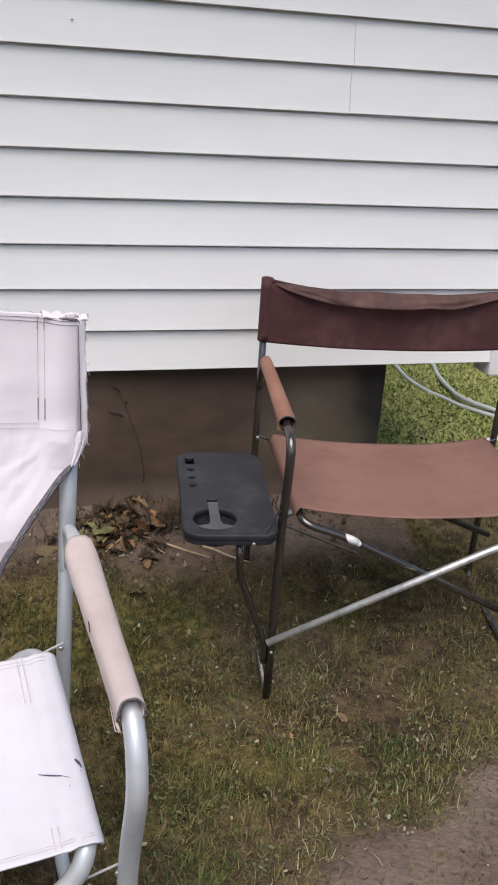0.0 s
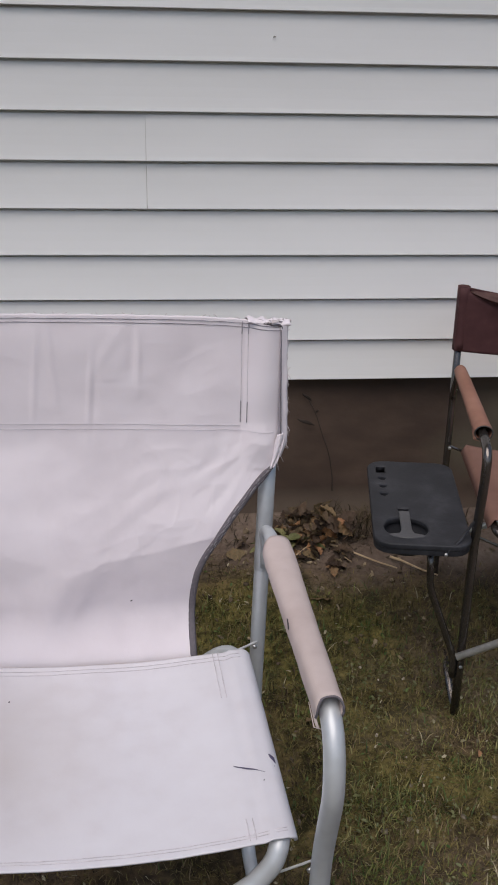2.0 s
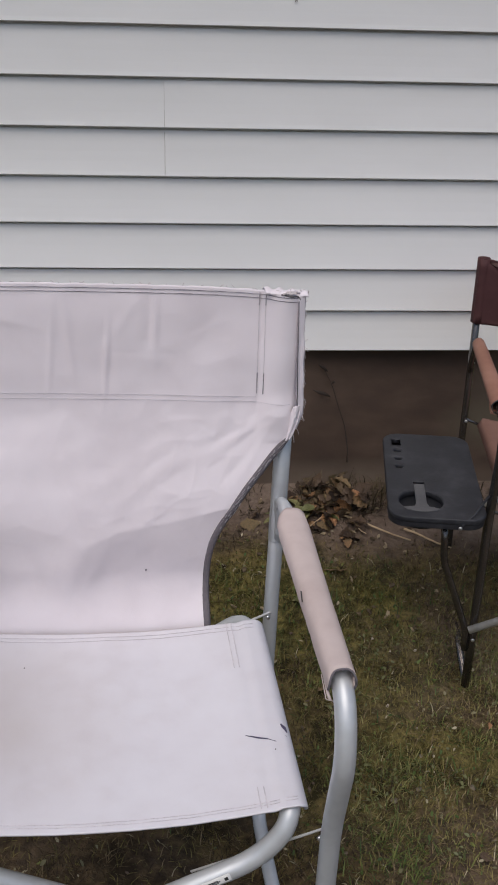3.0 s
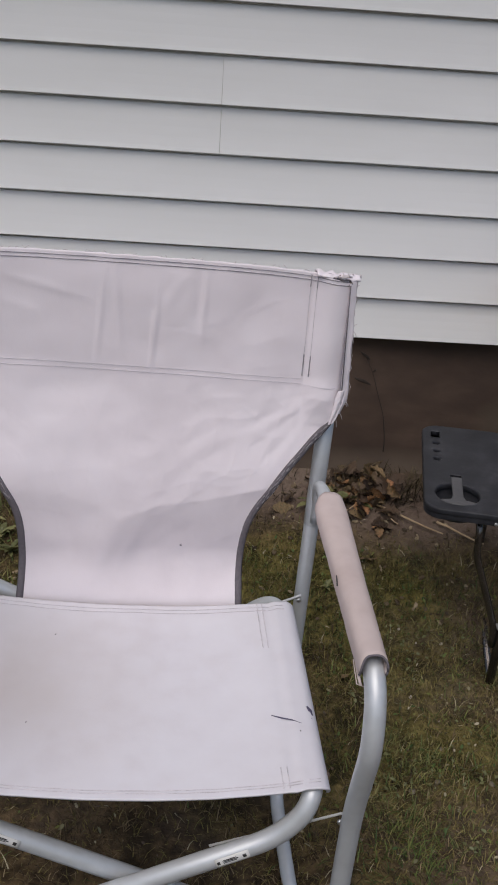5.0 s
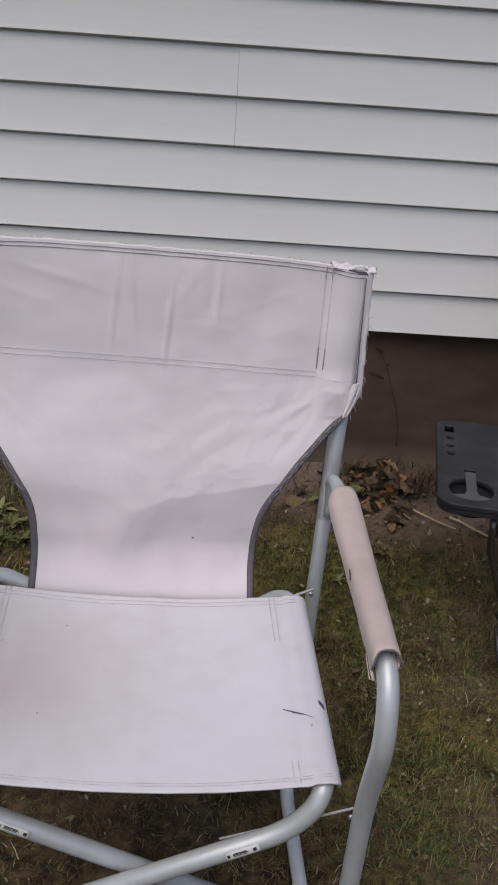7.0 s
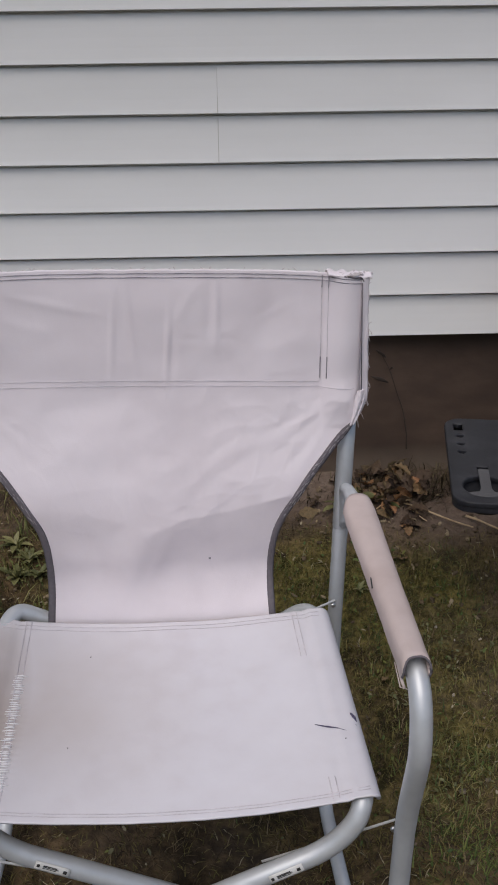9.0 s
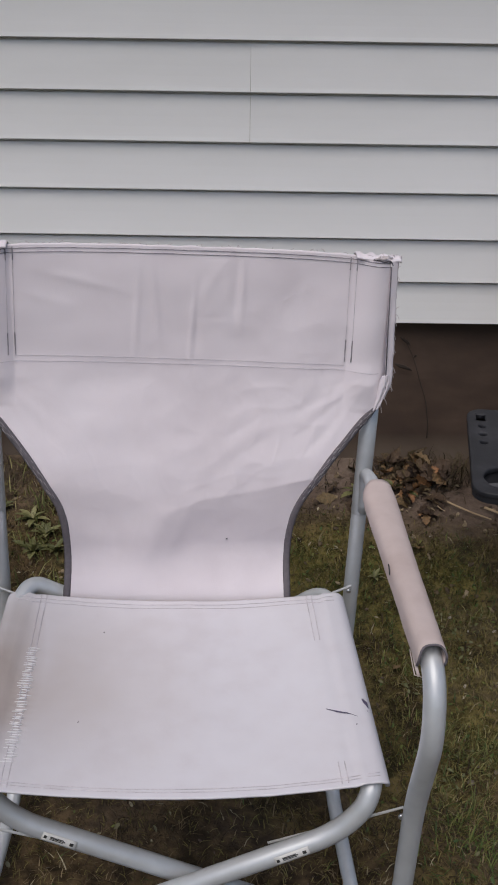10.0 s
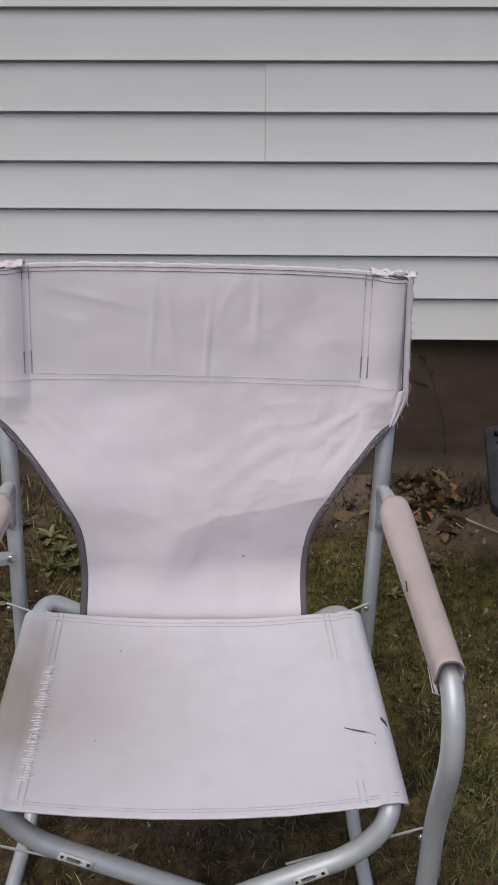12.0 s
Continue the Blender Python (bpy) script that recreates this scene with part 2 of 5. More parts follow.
BRONZE = material("dark_bronze_tube", [(0.3, (0.125, 0.113, 0.107)), (0.6, (0.155, 0.141, 0.133)), (0.8, (0.185, 0.168, 0.16))], rough=0.22, metal=0.85, scale=9, fine=30, bump=0.06, bump_scale=300, distance=0.0005)
PLASTIC = material("black_plastic", [(0.3, (0.014, 0.0145, 0.018)), (0.5, (0.023, 0.024, 0.029)), (0.7, (0.050, 0.051, 0.058))], spec=0.3, rough=0.55, scale=16, fine=80, bump=0.35, bump_scale=350, distance=0.0008)
PLASTIC_GREY = material("grey_plastic", [(0.3, (0.045, 0.045, 0.05)), (0.7, (0.10, 0.10, 0.105))], rough=0.35, fine=80, bump=0.2)
HOSE = material("white_hose", [(0.3, (0.66, 0.68, 0.66)), (0.7, (0.80, 0.82, 0.80))], rough=0.45, scale=6, bump=0.1)
SOFFIT = material("white_soffit", [(0.3, (0.6, 0.6, 0.59)), (0.7, (0.7, 0.7, 0.69))], rough=0.6, bump=0.1)
SHINGLE = material("roof_shingle", [(0.3, (0.05, 0.05, 0.05)), (0.7, (0.11, 0.105, 0.1))], rough=0.9, fine=60, bump=0.5)


# ---- helpers of this scene ----
def mesh_of(name, verts, faces, mat, smooth=True):
    me = bpy.data.meshes.new(name)
    me.from_pydata(verts, [], faces)
    me.materials.append(mat)
    if smooth:
        me.polygons.foreach_set("use_smooth", [True] * len(me.polygons))
    me.update()
    return me


def part(name, mesh, parent, label="", m=None):
    ob = new(name, mesh)
    ob.parent = parent
    if m is not None:
        ob.matrix_basis = m
    if label:
        tagged(ob, label)
    return ob


def thing(name, m, label, category, group="", kind=""):
    ob = new(name)
    ob.empty_display_size = 0.05
    ob.matrix_basis = m
    return tagged(ob, label, category, group, kind)


def fillet(points, radius, n=8):
    """Round the corners of a polyline."""
    p = [Vector(q) for q in points]
    out = [p[0]]
    for i in range(1, len(p) - 1):
        u, v = (p[i - 1] - p[i]), (p[i + 1] - p[i])
        r = min(radius, u.length * 0.49, v.length * 0.49)
        s, e = p[i] + u.normalized() * r, p[i] + v.normalized() * r
        for k in range(n + 1):
            w = k / n
            out.append(s * (1 - w) ** 2 + p[i] * 2 * w * (1 - w) + e * w * w)
    out.append(p[-1])
    return out


def sweep(points, r, seg=12, flat=1.0, up=(0, 0, 1), taper=None):
    """A capped tube along points: verts and faces. flat squeezes it across; up steers its width."""
    p = [Vector(q) for q in points]
    verts, faces = [], []
    ref = Vector(up)
    last = None
    for i, q in enumerate(p):
        d = (p[min(i + 1, len(p) - 1)] - p[max(i - 1, 0)]).normalized()
        a = d.cross(ref) if last is None else last - d * last.dot(d)
        if a.length < 1e-5:
            a = d.cross(Vector((1, 0.3, 0.2)))
        a.normalize()
        last = a
        b = d.cross(a)
        rr = r * (taper(i / (len(p) - 1)) if taper else 1)
        for k in range(seg):
            w = 2 * math.pi * k / seg
            verts.append(q + a * math.cos(w) * rr + b * math.sin(w) * rr * flat)
    for i in range(len(p) - 1):
        for k in range(seg):
            k2 = (k + 1) % seg
            faces.append((i * seg + k, i * seg + k2, (i + 1) * seg + k2, (i + 1) * seg + k))
    faces.append(tuple(range(seg))[::-1])
    faces.append(tuple((len(p) - 1) * seg + k for k in range(seg)))
    return verts, faces


def joined(pieces):
    verts, faces = [], []
    for v, f in pieces:
        o = len(verts)
        verts += v
        faces += [tuple(i + o for i in q) for q in f]
    return verts, faces


def tube(name, points, r, mat, parent, radius=0.05, seg=14, flat=1.0, up=(0, 0, 1), label="", taper=None):
    v, f = sweep(fillet(points, radius) if radius else points, r, seg, flat, up, taper)
    return part(name, mesh_of(name, v, f, mat), parent, label)


def box(lo, hi, bevel=0.0):
    bm = bmesh.new()
    bmesh.ops.create_cube(bm, size=1)
    for v in bm.verts:
        v.co = Vector([(l + h) / 2 + c * (h - l) for l, h, c in zip(lo, hi, v.co)])
    if bevel:
        bmesh.ops.bevel(bm, geom=bm.edges[:], offset=bevel, segments=2, affect="EDGES", profile=0.5)
    v = [x.co.copy() for x in bm.verts]
    bm.verts.index_update()
    f = [tuple(x.index for x in q.verts) for q in bm.faces]
    bm.free()
    return v, f


def sheet(name, fn, nu, nv, mat, parent, thick=0.0018, label=""):
    """A cloth: fn(u, v) for u, v in 0..1, with thickness."""
    verts = [fn(i / nu, j / nv) for j in range(nv + 1) for i in range(nu + 1)]
    w = nu + 1
    faces = [(j * w + i, j * w + i + 1, (j + 1) * w + i + 1, (j + 1) * w + i) for j in range(nv) for i in range(nu)]
    ob = part(name, mesh_of(name, verts, faces, mat), parent, label)
    so = ob.modifiers.new("thickness", "SOLIDIFY")
    so.thickness, so.offset = thick, 0
    return ob


def outline_plate(name, loops, depth, bevel, mat, parent, m, label=""):
    """A flat plate with holes from closed outlines in its xy plane."""
    cu = bpy.data.curves.new(name, "CURVE")
    cu.dimensions, cu.fill_mode, cu.extrude, cu.bevel_depth, cu.bevel_resolution = "2D", "BOTH", depth / 2, bevel, 2
    for pts in loops:
        sp = cu.splines.new("POLY")
        sp.points.add(len(pts) - 1)
        for q, (x, y) in zip(sp.points, pts):
            q.co = (x, y, 0, 1)
        sp.use_cyclic_u = True
    tmp = bpy.data.objects.new(name, cu)
    scene.collection.objects.link(tmp)
    me = bpy.data.meshes.new_from_object(tmp.evaluated_get(bpy.context.evaluated_depsgraph_get()))
    bpy.data.objects.remove(tmp)
    me.materials.clear()
    me.materials.append(mat)
    return part(name, me, parent, label, m)


def ring(cx, cy, r, n=28, ry=None):
    return [(cx + r * math.cos(2 * math.pi * k / n), cy + (ry or r) * math.sin(2 * math.pi * k / n)) for k in range(n)]


def round_rect(x0, y0, x1, y1, r, n=6):
    out = []
    for cx, cy, a0 in ((x1 - r, y1 - r, 0), (x0 + r, y1 - r, 90), (x0 + r, y0 + r, 180), (x1 - r, y0 + r, 270)):
        out += [(cx + r * math.cos(radians(a0 + 90 * k / n)), cy + r * math.sin(radians(a0 + 90 * k / n))) for k in range(n + 1)]
    return out


def bump_at(x, c, w):
    return math.exp(-((x - c) / w) ** 2)


def curve_at(t, table):
    """A smooth curve through a table of (place, value)."""
    tab = sorted(table)
    if t <= tab[0][0]:
        return tab[0][1]
    for i in range(len(tab) - 1):
        (a, va), (b, vb) = tab[i], tab[i + 1]
        if t <= b:
            w = (t - a) / (b - a)
            p = tab[max(i - 1, 0)]
            q = tab[min(i + 2, len(tab) - 1)]
            ma = (vb - p[1]) / (b - p[0]) * (b - a)
            mb = (q[1] - va) / (q[0] - a) * (b - a)
            return va * (1 + 2 * w) * (1 - w) ** 2 + ma * w * (1 - w) ** 2 + vb * w * w * (3 - 2 * w) + mb * w * w * (w - 1)
    return tab[-1][1]


# ---- ground: one sheet, level lawn that rises to the building's foot ----
def lie(x, y):
    """Height of the ground."""
    s = min(max((y - 1.42) / 0.68, 0), 1)
    h = 0.14 * s * s * (2 - s)
    return h + 0.008 * noise.noise((x * 3, y * 3, 1.0)) + 0.004 * noise.noise((x * 11, y * 11, 4.0))


def spaced(lo, hi, step, far):
    mid = list(np.arange(lo, hi + 1e-6, step))
    left, right, d = [], [], step
    while (left[-1] if left else lo) > -far:
        d *= 1.35
        left.append((left[-1] if left else lo) - d)
    d = step
    while (right[-1] if right else hi) < far:
        d *= 1.35
        right.append((right[-1] if right else hi) + d)
    return left[::-1] + mid + right


def dirt_edge(x):
    """Where the turf ends and the trodden dirt begins."""
    return curve_at(x, [(0.50, 0.90), (0.54, 1.01), (0.58, 1.076), (0.66, 1.106), (0.78, 1.10), (0.84, 1.13), (0.93, 1.205), (1.0, 1.241), (1.3, 1.32), (2.0, 1.3)])


def bare(x, y):
    """How bare the soil is, 0 to 1."""
    d = dirt_edge(x) - y + 0.03 * noise.noise((x * 14, y * 14, 0)) + 0.015 * noise.noise((x * 40, y * 40, 7))
    near = bump_at(x, 1.1, 1.3) * bump_at(y, 0.7, 1.2) + 0.25 * noise.noise((x * 1.1, y * 1.1, 40))
    b = min(1, max(0, d / 0.06)) * min(1, max(0, (x - 0.5) / 0.06)) * min(1, max(0, (near - 0.3) / 0.2)) * 0.92
    b = max(b, min(1, max(0, (y - (1.87 if x < 0.35 else 1.80) + 0.05 * noise.noise((x * 7, y * 7, 8))) / 0.12)) * (x < 1.12) * (y < 2.3) * (0.45 if x < -0.2 else 1))
    b = max(b, 0.25 * bump_at(x, 0.95, 0.3) * bump_at(y, 1.5, 0.25))
    return b


def lush(x, y):
    """How green the grass is, 0 to 1."""
    g = 0.45 + 1.0 * noise.noise((x * 3.1, y * 3.1, 33.0)) + 0.45 * noise.noise((x * 10, y * 10, 12.0))
    if x > 1.12 and y > 2.0:
        return min(1, 0.75 + 0.5 * noise.noise((x * 3, y * 3, 60)))
    g += 0.8 * bump_at(x, 0.42, 0.18) * bump_at(y, 1.5, 0.2) + 0.6 * bump_at(x, 0.62, 0.07) * bump_at(y, 1.23, 0.06) + 0.15 * bump_at(x, 0.36, 0.1) * bump_at(y, 1.05, 0.1)
    g += 0.6 * bump_at(x, 0.98, 0.06) * bump_at(y, 1.28, 0.05) + 0.5 * bump_at(x, 0.47, 0.07) * bump_at(y, 1.75, 0.06)
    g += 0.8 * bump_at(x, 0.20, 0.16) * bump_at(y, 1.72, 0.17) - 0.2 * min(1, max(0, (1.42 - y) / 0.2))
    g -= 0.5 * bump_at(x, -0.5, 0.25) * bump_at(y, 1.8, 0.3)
    # Browner by the brown chair; under the pale chair, shade put into colour.
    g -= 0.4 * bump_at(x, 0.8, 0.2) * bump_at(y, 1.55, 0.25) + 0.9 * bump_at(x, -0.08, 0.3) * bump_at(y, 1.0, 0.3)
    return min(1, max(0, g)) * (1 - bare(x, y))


gx, gy = spaced(-1.2, 2.2, 0.025, 250), spaced(0.3, 3.6, 0.025, 250)
verts = [(x, y, lie(x, y)) for y in gy for x in gx]
w = len(gx)
faces = [(j * w + i, j * w + i + 1, (j + 1) * w + i + 1, (j + 1) * w + i) for j in range(len(gy) - 1) for i in range(w - 1)]
earth = mesh_of("ground", verts, faces, SOIL)
moss = earth.attributes.new("moss", "FLOAT", "POINT")
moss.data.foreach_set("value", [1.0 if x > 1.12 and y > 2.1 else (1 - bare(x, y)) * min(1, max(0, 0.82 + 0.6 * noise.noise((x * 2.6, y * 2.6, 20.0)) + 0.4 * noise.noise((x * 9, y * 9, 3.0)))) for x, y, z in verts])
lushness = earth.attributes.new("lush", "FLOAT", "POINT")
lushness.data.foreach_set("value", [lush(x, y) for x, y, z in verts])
tagged(new("ground", earth), "brown soil with thin patchy grass and moss", "ground", kind="structure")

# ---- building: white lap siding over a dark skirt board ----
WALL_Y, SIDE_Z, LAP, CORNER_X = 2.1, 0.50, 0.1016, 1.36
X_LO, TOP_Z = -4.0, 2.28
wall = thing("wall_front", pose(0, 0, 0), "white vinyl lap siding wall with dark shadow lines", "wall", kind="structure")
part("sheathing", mesh_of("sheathing", *box((X_LO, WALL_Y + 0.004, SIDE_Z + 0.012), (CORNER_X + 0.06, WALL_Y + 0.12, TOP_Z)), SIDING, False), wall)
wall_side = tagged(new("wall_side", mesh_of("wall_side", *box((CORNER_X - 0.04, WALL_Y + 0.125, SIDE_Z), (CORNER_X + 0.06, 5.5, TOP_Z)), SIDING, False)), "white end wall of the building", "wall", kind="structure")
tagged(new("floor", mesh_of("floor", *box((X_LO, WALL_Y + 0.02, SIDE_Z + 0.009), (CORNER_X + 0.05, 5.5, SIDE_Z + 0.04)), BOARD, False)), "dark underside of the building's floor", "floor", kind="structure")


def squeeze(z):
    """The two lowest courses are nailed a little closer together."""
    return z + 0.009 * min(1, max(0, (0.72 - z) / 0.22)) ** 1.2


FACE_TOP, FACE_LEAN = 0.0086, 0.0120


def siding_panel(x0, x1, z0, seed, courses=2):
    """One moulded panel of two laps, its faces leaning out to the lower lips over an open groove, slightly wavy along its length."""
    prof = []
    for c in range(courses):
        z = z0 + c * LAP
        prof += [(-0.0026, z + 0.013), (0.0150, z + 0.0030), (0.0190, z), (0.0206, z + 0.0014)] + [(FACE_TOP + FACE_LEAN * (1 - q) ** 1.7, z + LAP * q) for q in (0.1, 0.3, 0.5, 0.7, 0.86)] + [(FACE_TOP, z + LAP - 0.0056), (FACE_TOP - 0.002, z + LAP - 0.0047), (-0.0030, z + LAP - 0.0045), (-0.0030, z + LAP + 0.0125)]
    n = max(4, int((x1 - x0) / 0.06))
    verts, faces = [], []
    for i in range(n + 1):
        x = x0 + (x1 - x0) * i / n
        for o, z in prof:
            wave = 0.0012 * noise.noise((x * 1.3, z * 5, seed)) + 0.0006 * noise.noise((x * 5, z * 9, seed + 7))
            verts.append((x, WALL_Y - o - wave * (o > 0), squeeze(z) + 0.0012 * noise.noise((x * 0.9, z0, seed + 3))))
    k = len(prof)
    for i in range(n):
        for j in range(k - 1):
            faces.append((i * k + j, (i + 1) * k + j, (i + 1) * k + j + 1, i * k + j + 1))
    me = mesh_of("siding_panel", verts, faces, SIDING)
    me.polygons.foreach_set("use_smooth", [False] * len(me.polygons))
    return me


JOINTS = {2: 0.0, 3: 0.90}
rows = int((TOP_Z - SIDE_Z) / (2 * LAP)) + 1
for j in range(rows):
    joint = JOINTS.get(j, -2.4 + (j * 0.83) % 1.1)
    z0 = SIDE_Z + 2 * LAP * j
    part("siding_panel", siding_panel(X_LO, joint + 0.012, z0, j * 3.1), wall)
    p = part("siding_panel", siding_panel(joint, CORNER_X, z0, j * 3.1 + 50), wall)
    p.location.y = -0.0016 if j == 2 else -0.0004
# joint lines where two panels overlap
for j, x in ((2, 0.0), (3, 0.90)):
    for c in range(2):
        z = SIDE_Z + (2 * j + c) * LAP
        tube("joint_line", [(x, WALL_Y - 0.0014 - FACE_TOP - FACE_LEAN * (1 - q) ** 1.7, z + LAP * q) for q in (0.02, 0.1, 0.2, 0.3, 0.4, 0.6, 0.9)], 0.0006 if j == 2 else 0.0004, SEAM, wall, radius=0, seg=6)
for sx, sz, sr in ((0.275, 1.261, 0.0022),):
    v, f = sweep([(sx - sr, WALL_Y - 0.0162, sz), (sx, WALL_Y - 0.0182, sz + 0.002), (sx + sr, WALL_Y - 0.0162, sz + 0.001)], sr * 0.7, 6)
    part("dirt_speck", mesh_of("dirt_speck", v, f, SEAM), wall)
part("corner_post", mesh_of("corner_post", *box((CORNER_X, WALL_Y - 0.027, SIDE_Z - 0.028), (CORNER_X + 0.08, WALL_Y + 0.06, TOP_Z), 0.006), SIDING, False), wall, "white vinyl corner post")
part("starter_strip", mesh_of("starter_strip", *box((X_LO, WALL_Y - 0.004, SIDE_Z + 0.006), (CORNER_X - 0.002, WALL_Y + 0.01, SIDE_Z + 0.014)), SIDING, False), wall)
# Eave and roof are out of view, added to shade the upper courses.
tagged(new("eave", mesh_of("eave", *box((X_LO, WALL_Y - 0.48, TOP_Z), (CORNER_X + 0.12, WALL_Y + 0.4, TOP_Z + 0.14), 0.008), SOFFIT, False)), "unseen white boxed eave added to shade the upper wall", "eave", kind="structure")
RZ = TOP_Z + 0.15
tagged(new("roof", mesh_of("roof", [Vector(q) for q in ((X_LO, 1.56, RZ), (1.52, 1.56, RZ), (1.52, 3.8, RZ + 0.9), (X_LO, 3.8, RZ + 0.9), (X_LO, 6.0, RZ), (1.52, 6.0, RZ), (X_LO, 1.56, RZ + 0.06), (1.52, 1.56, RZ + 0.06), (1.52, 3.8, RZ + 0.96), (X_LO, 3.8, RZ + 0.96), (X_LO, 6.0, RZ + 0.06), (1.52, 6.0, RZ + 0.06))], [(0, 3, 2, 1), (3, 4, 5, 2), (6, 7, 8, 9), (9, 8, 11, 10), (0, 1, 7, 6), (4, 10, 11, 5)], SHINGLE, False)), "unseen dark shingled roof added above the eave", "roof", kind="structure")


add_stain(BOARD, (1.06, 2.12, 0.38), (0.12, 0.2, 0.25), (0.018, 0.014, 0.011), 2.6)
add_stain(BOARD, (0.45, 2.12, 0.13), (0.55, 0.3, 0.085), (0.15, 0.115, 0.085), 2.2)
add_stain(BOARD, (-0.45, 2.12, 0.13), (0.4, 0.3, 0.08), (0.13, 0.10, 0.075), 2.0)
add_stain(BOARD, (0.88, 2.12, 0.30), (0.22, 0.2, 0.10), (0.15, 0.13, 0.085), 1.6)
add_stain(BOARD, (0.88, 2.12, 0.40), (0.16, 0.2, 0.14), (0.14, 0.115, 0.08), 1.4)


def skirt():
    nx, nz = 60, 16
    verts, faces = [], []
    for y0 in (0, 1):
        for j in range(nz + 1):
            for i in range(nx + 1):
                x = -2.5 + (1.085 + 2.5) * i / nx
                z = -0.05 + 0.558 * j / nz
                verts.append((x, WALL_Y + 0.022 + y0 * 0.025 + 0.006 * noise.noise((x * 1.5, z * 3, 2)), z))
    w, o = nx + 1, (nx + 1) * (nz + 1)
    for j in range(nz):
        for i in range(nx):
            a = j * w + i
            faces += [(a, a + 1, a + w + 1, a + w), (o + a, o + a + w, o + a + w + 1, o + a + 1)]
    for j in range(nz):
        a = j * w + nx
        faces.append((a, o + a, o + a + w, a + w))
    return mesh_of("skirt_board", verts, faces, BOARD)


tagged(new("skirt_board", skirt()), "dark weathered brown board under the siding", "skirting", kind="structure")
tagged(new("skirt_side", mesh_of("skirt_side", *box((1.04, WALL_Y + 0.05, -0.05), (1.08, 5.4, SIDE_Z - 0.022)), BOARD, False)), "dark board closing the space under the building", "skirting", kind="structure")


# ---- folding chairs with tube frames ----
def rivet(at, normal, parent, r=0.0036):
    n = Vector(normal).normalized()
    c = Vector(at)
    v, f = sweep([c, c + n * 0.002, c + n * 0.003], r, 10, taper=lambda t: (1, 0.95, 0.5)[int(round(t * 2))])
    return part("rivet", mesh_of("rivet", v, f, STEEL), parent)


def chair_frame(chair, d, metal):
    """Side loops, crossing seat tubes, straps and rivets. d: the chair's measures."""
    hw, hs, r = d["hw"], d["hs"], d["r"]
    yf, yb, za = d["yf"], d["yb"], d["za"]
    for s in (-1, 1):
        x = s * hw if s > 0 else -d.get("hw_far", hw)
        tube("rear_post", [(x, yb, d["top"] - 0.012), (x, yb + 0.002, 0.42), (x, yb + d["rake"], 0.02), (x + d["shear"] + s * d["splay"], yf + 0.012, d["foot"])], r * d.get("post", 1.0), metal, chair, 0.05)
        xr, x = x, x + d["shear"]
        xa, xn = (xr, x) if "arm_in" not in d else (xr - s * d["arm_in"], x - s * d["arm_in"] * 0.3)
        lean = d.get("lean", 0.0)
        tube("arm_tube", [(xr + s * 0.003, yb - 0.008, za - 0.076), (xr + s * 0.002, yb - 0.018, za - 0.048), (xa, yb - 0.034, za - 0.008), (xa, yb - 0.058, za + 0.002), (xa, yb - 0.095, za + 0.002), (xn, yf + 0.02, za - 0.004), (xn, yf - d["nose"], za - 0.014), (xn, yf - d["nose"] * (1.0 + 0.5 * lean), za - 0.075), (x + s * d["splay"] * 0.35, yf - d["nose"] * (0.1 + 0.45 * lean), za - 0.2), (x + s * d["splay"] * 0.85, yf - d["nose"] * 0.1 * lean, 0.22), (x + s * d["splay"], yf, d["foot"] - 0.004)], r * d.get("slim", 1.0), metal, chair, 0.035, taper=lambda t: 0.74 + 0.26 * min(1, max(0, (t - 0.30) / 0.12)))
        # crossing tube that also carries one edge of the seat
        ox = -s * (hw - d["tuck"])
        dy = 0.0 if s > 0 else 2.15 * r
        y1, y2 = yf + d["xy"] + dy, yb - 0.02 - dy + d.get("behind", (0, 0))[s > 0]
        bend = [(s * bx, y1 + by, bz) for bx, by, bz in d["bend"]] if "bend" in d else [(s * hs, y1 - 0.004, d["zf"] - d["knee"])]
        tube("seat_tube", [(ox, y1, d["xlow"]), (s * hs * 0.62, y1, d["zf"] - d["dip"])] + bend + [(s * hs, yf + 0.06, d["zf"]), (s * hs, yb - 0.06, d["zr"]), (s * hs * 0.93, y2, d["zr"] + d["rise"][s > 0]), (s * hs * 0.6, y2 + 0.006, d["zr"] - d["drop"][s > 0]), (ox, y2, d["xlow"] + 0.02)], r * d["thin"], d["cross"] if s > 0 else metal, chair, 0.06)
        for y, z, yy, fall in ((yf + 0.012, d["zf"] - 0.022, 2.6 * r, d.get("fall", 0.074)), (yb - 0.014, d["zr"] + 0.0, -0.5 * r, 0.055)):
            v, f = sweep([(x + s * (d["splay"] * 0.6 - r * 0.2), y, z), (s * 0.49 * hs, y + yy, z - 0.006 - fall)], d["strap_r"], 4, 0.5, up=(0, 1, 0))
            part("strap", mesh_of("strap", v, f, d["strap"], False), chair)
            rivet((x, y - r, z), (0, -1, 0.1), chair)
        if d["outer"]:
            v, f = sweep([(xr, yb, 0.72), (xr, yb, 0.60), (xr, yb, za - 0.082), (xr, yb, za - 0.083)], r * 0.94, 16, taper=lambda t: 0.955 if t > 0.9 else 1)
            part("outer_tube", mesh_of("outer_tube", v, f, metal), chair)
        rivet((xr - s * 0.2 * r, yb - r, za - 0.055), (0, -1, 0), chair)
        rivet((x, yf - r, d["xlow"] + 0.0), (0, -1, 0), chair)
        rivet((x, yf - r, d["xlow"] - 0.03), (0, -1, 0), chair)


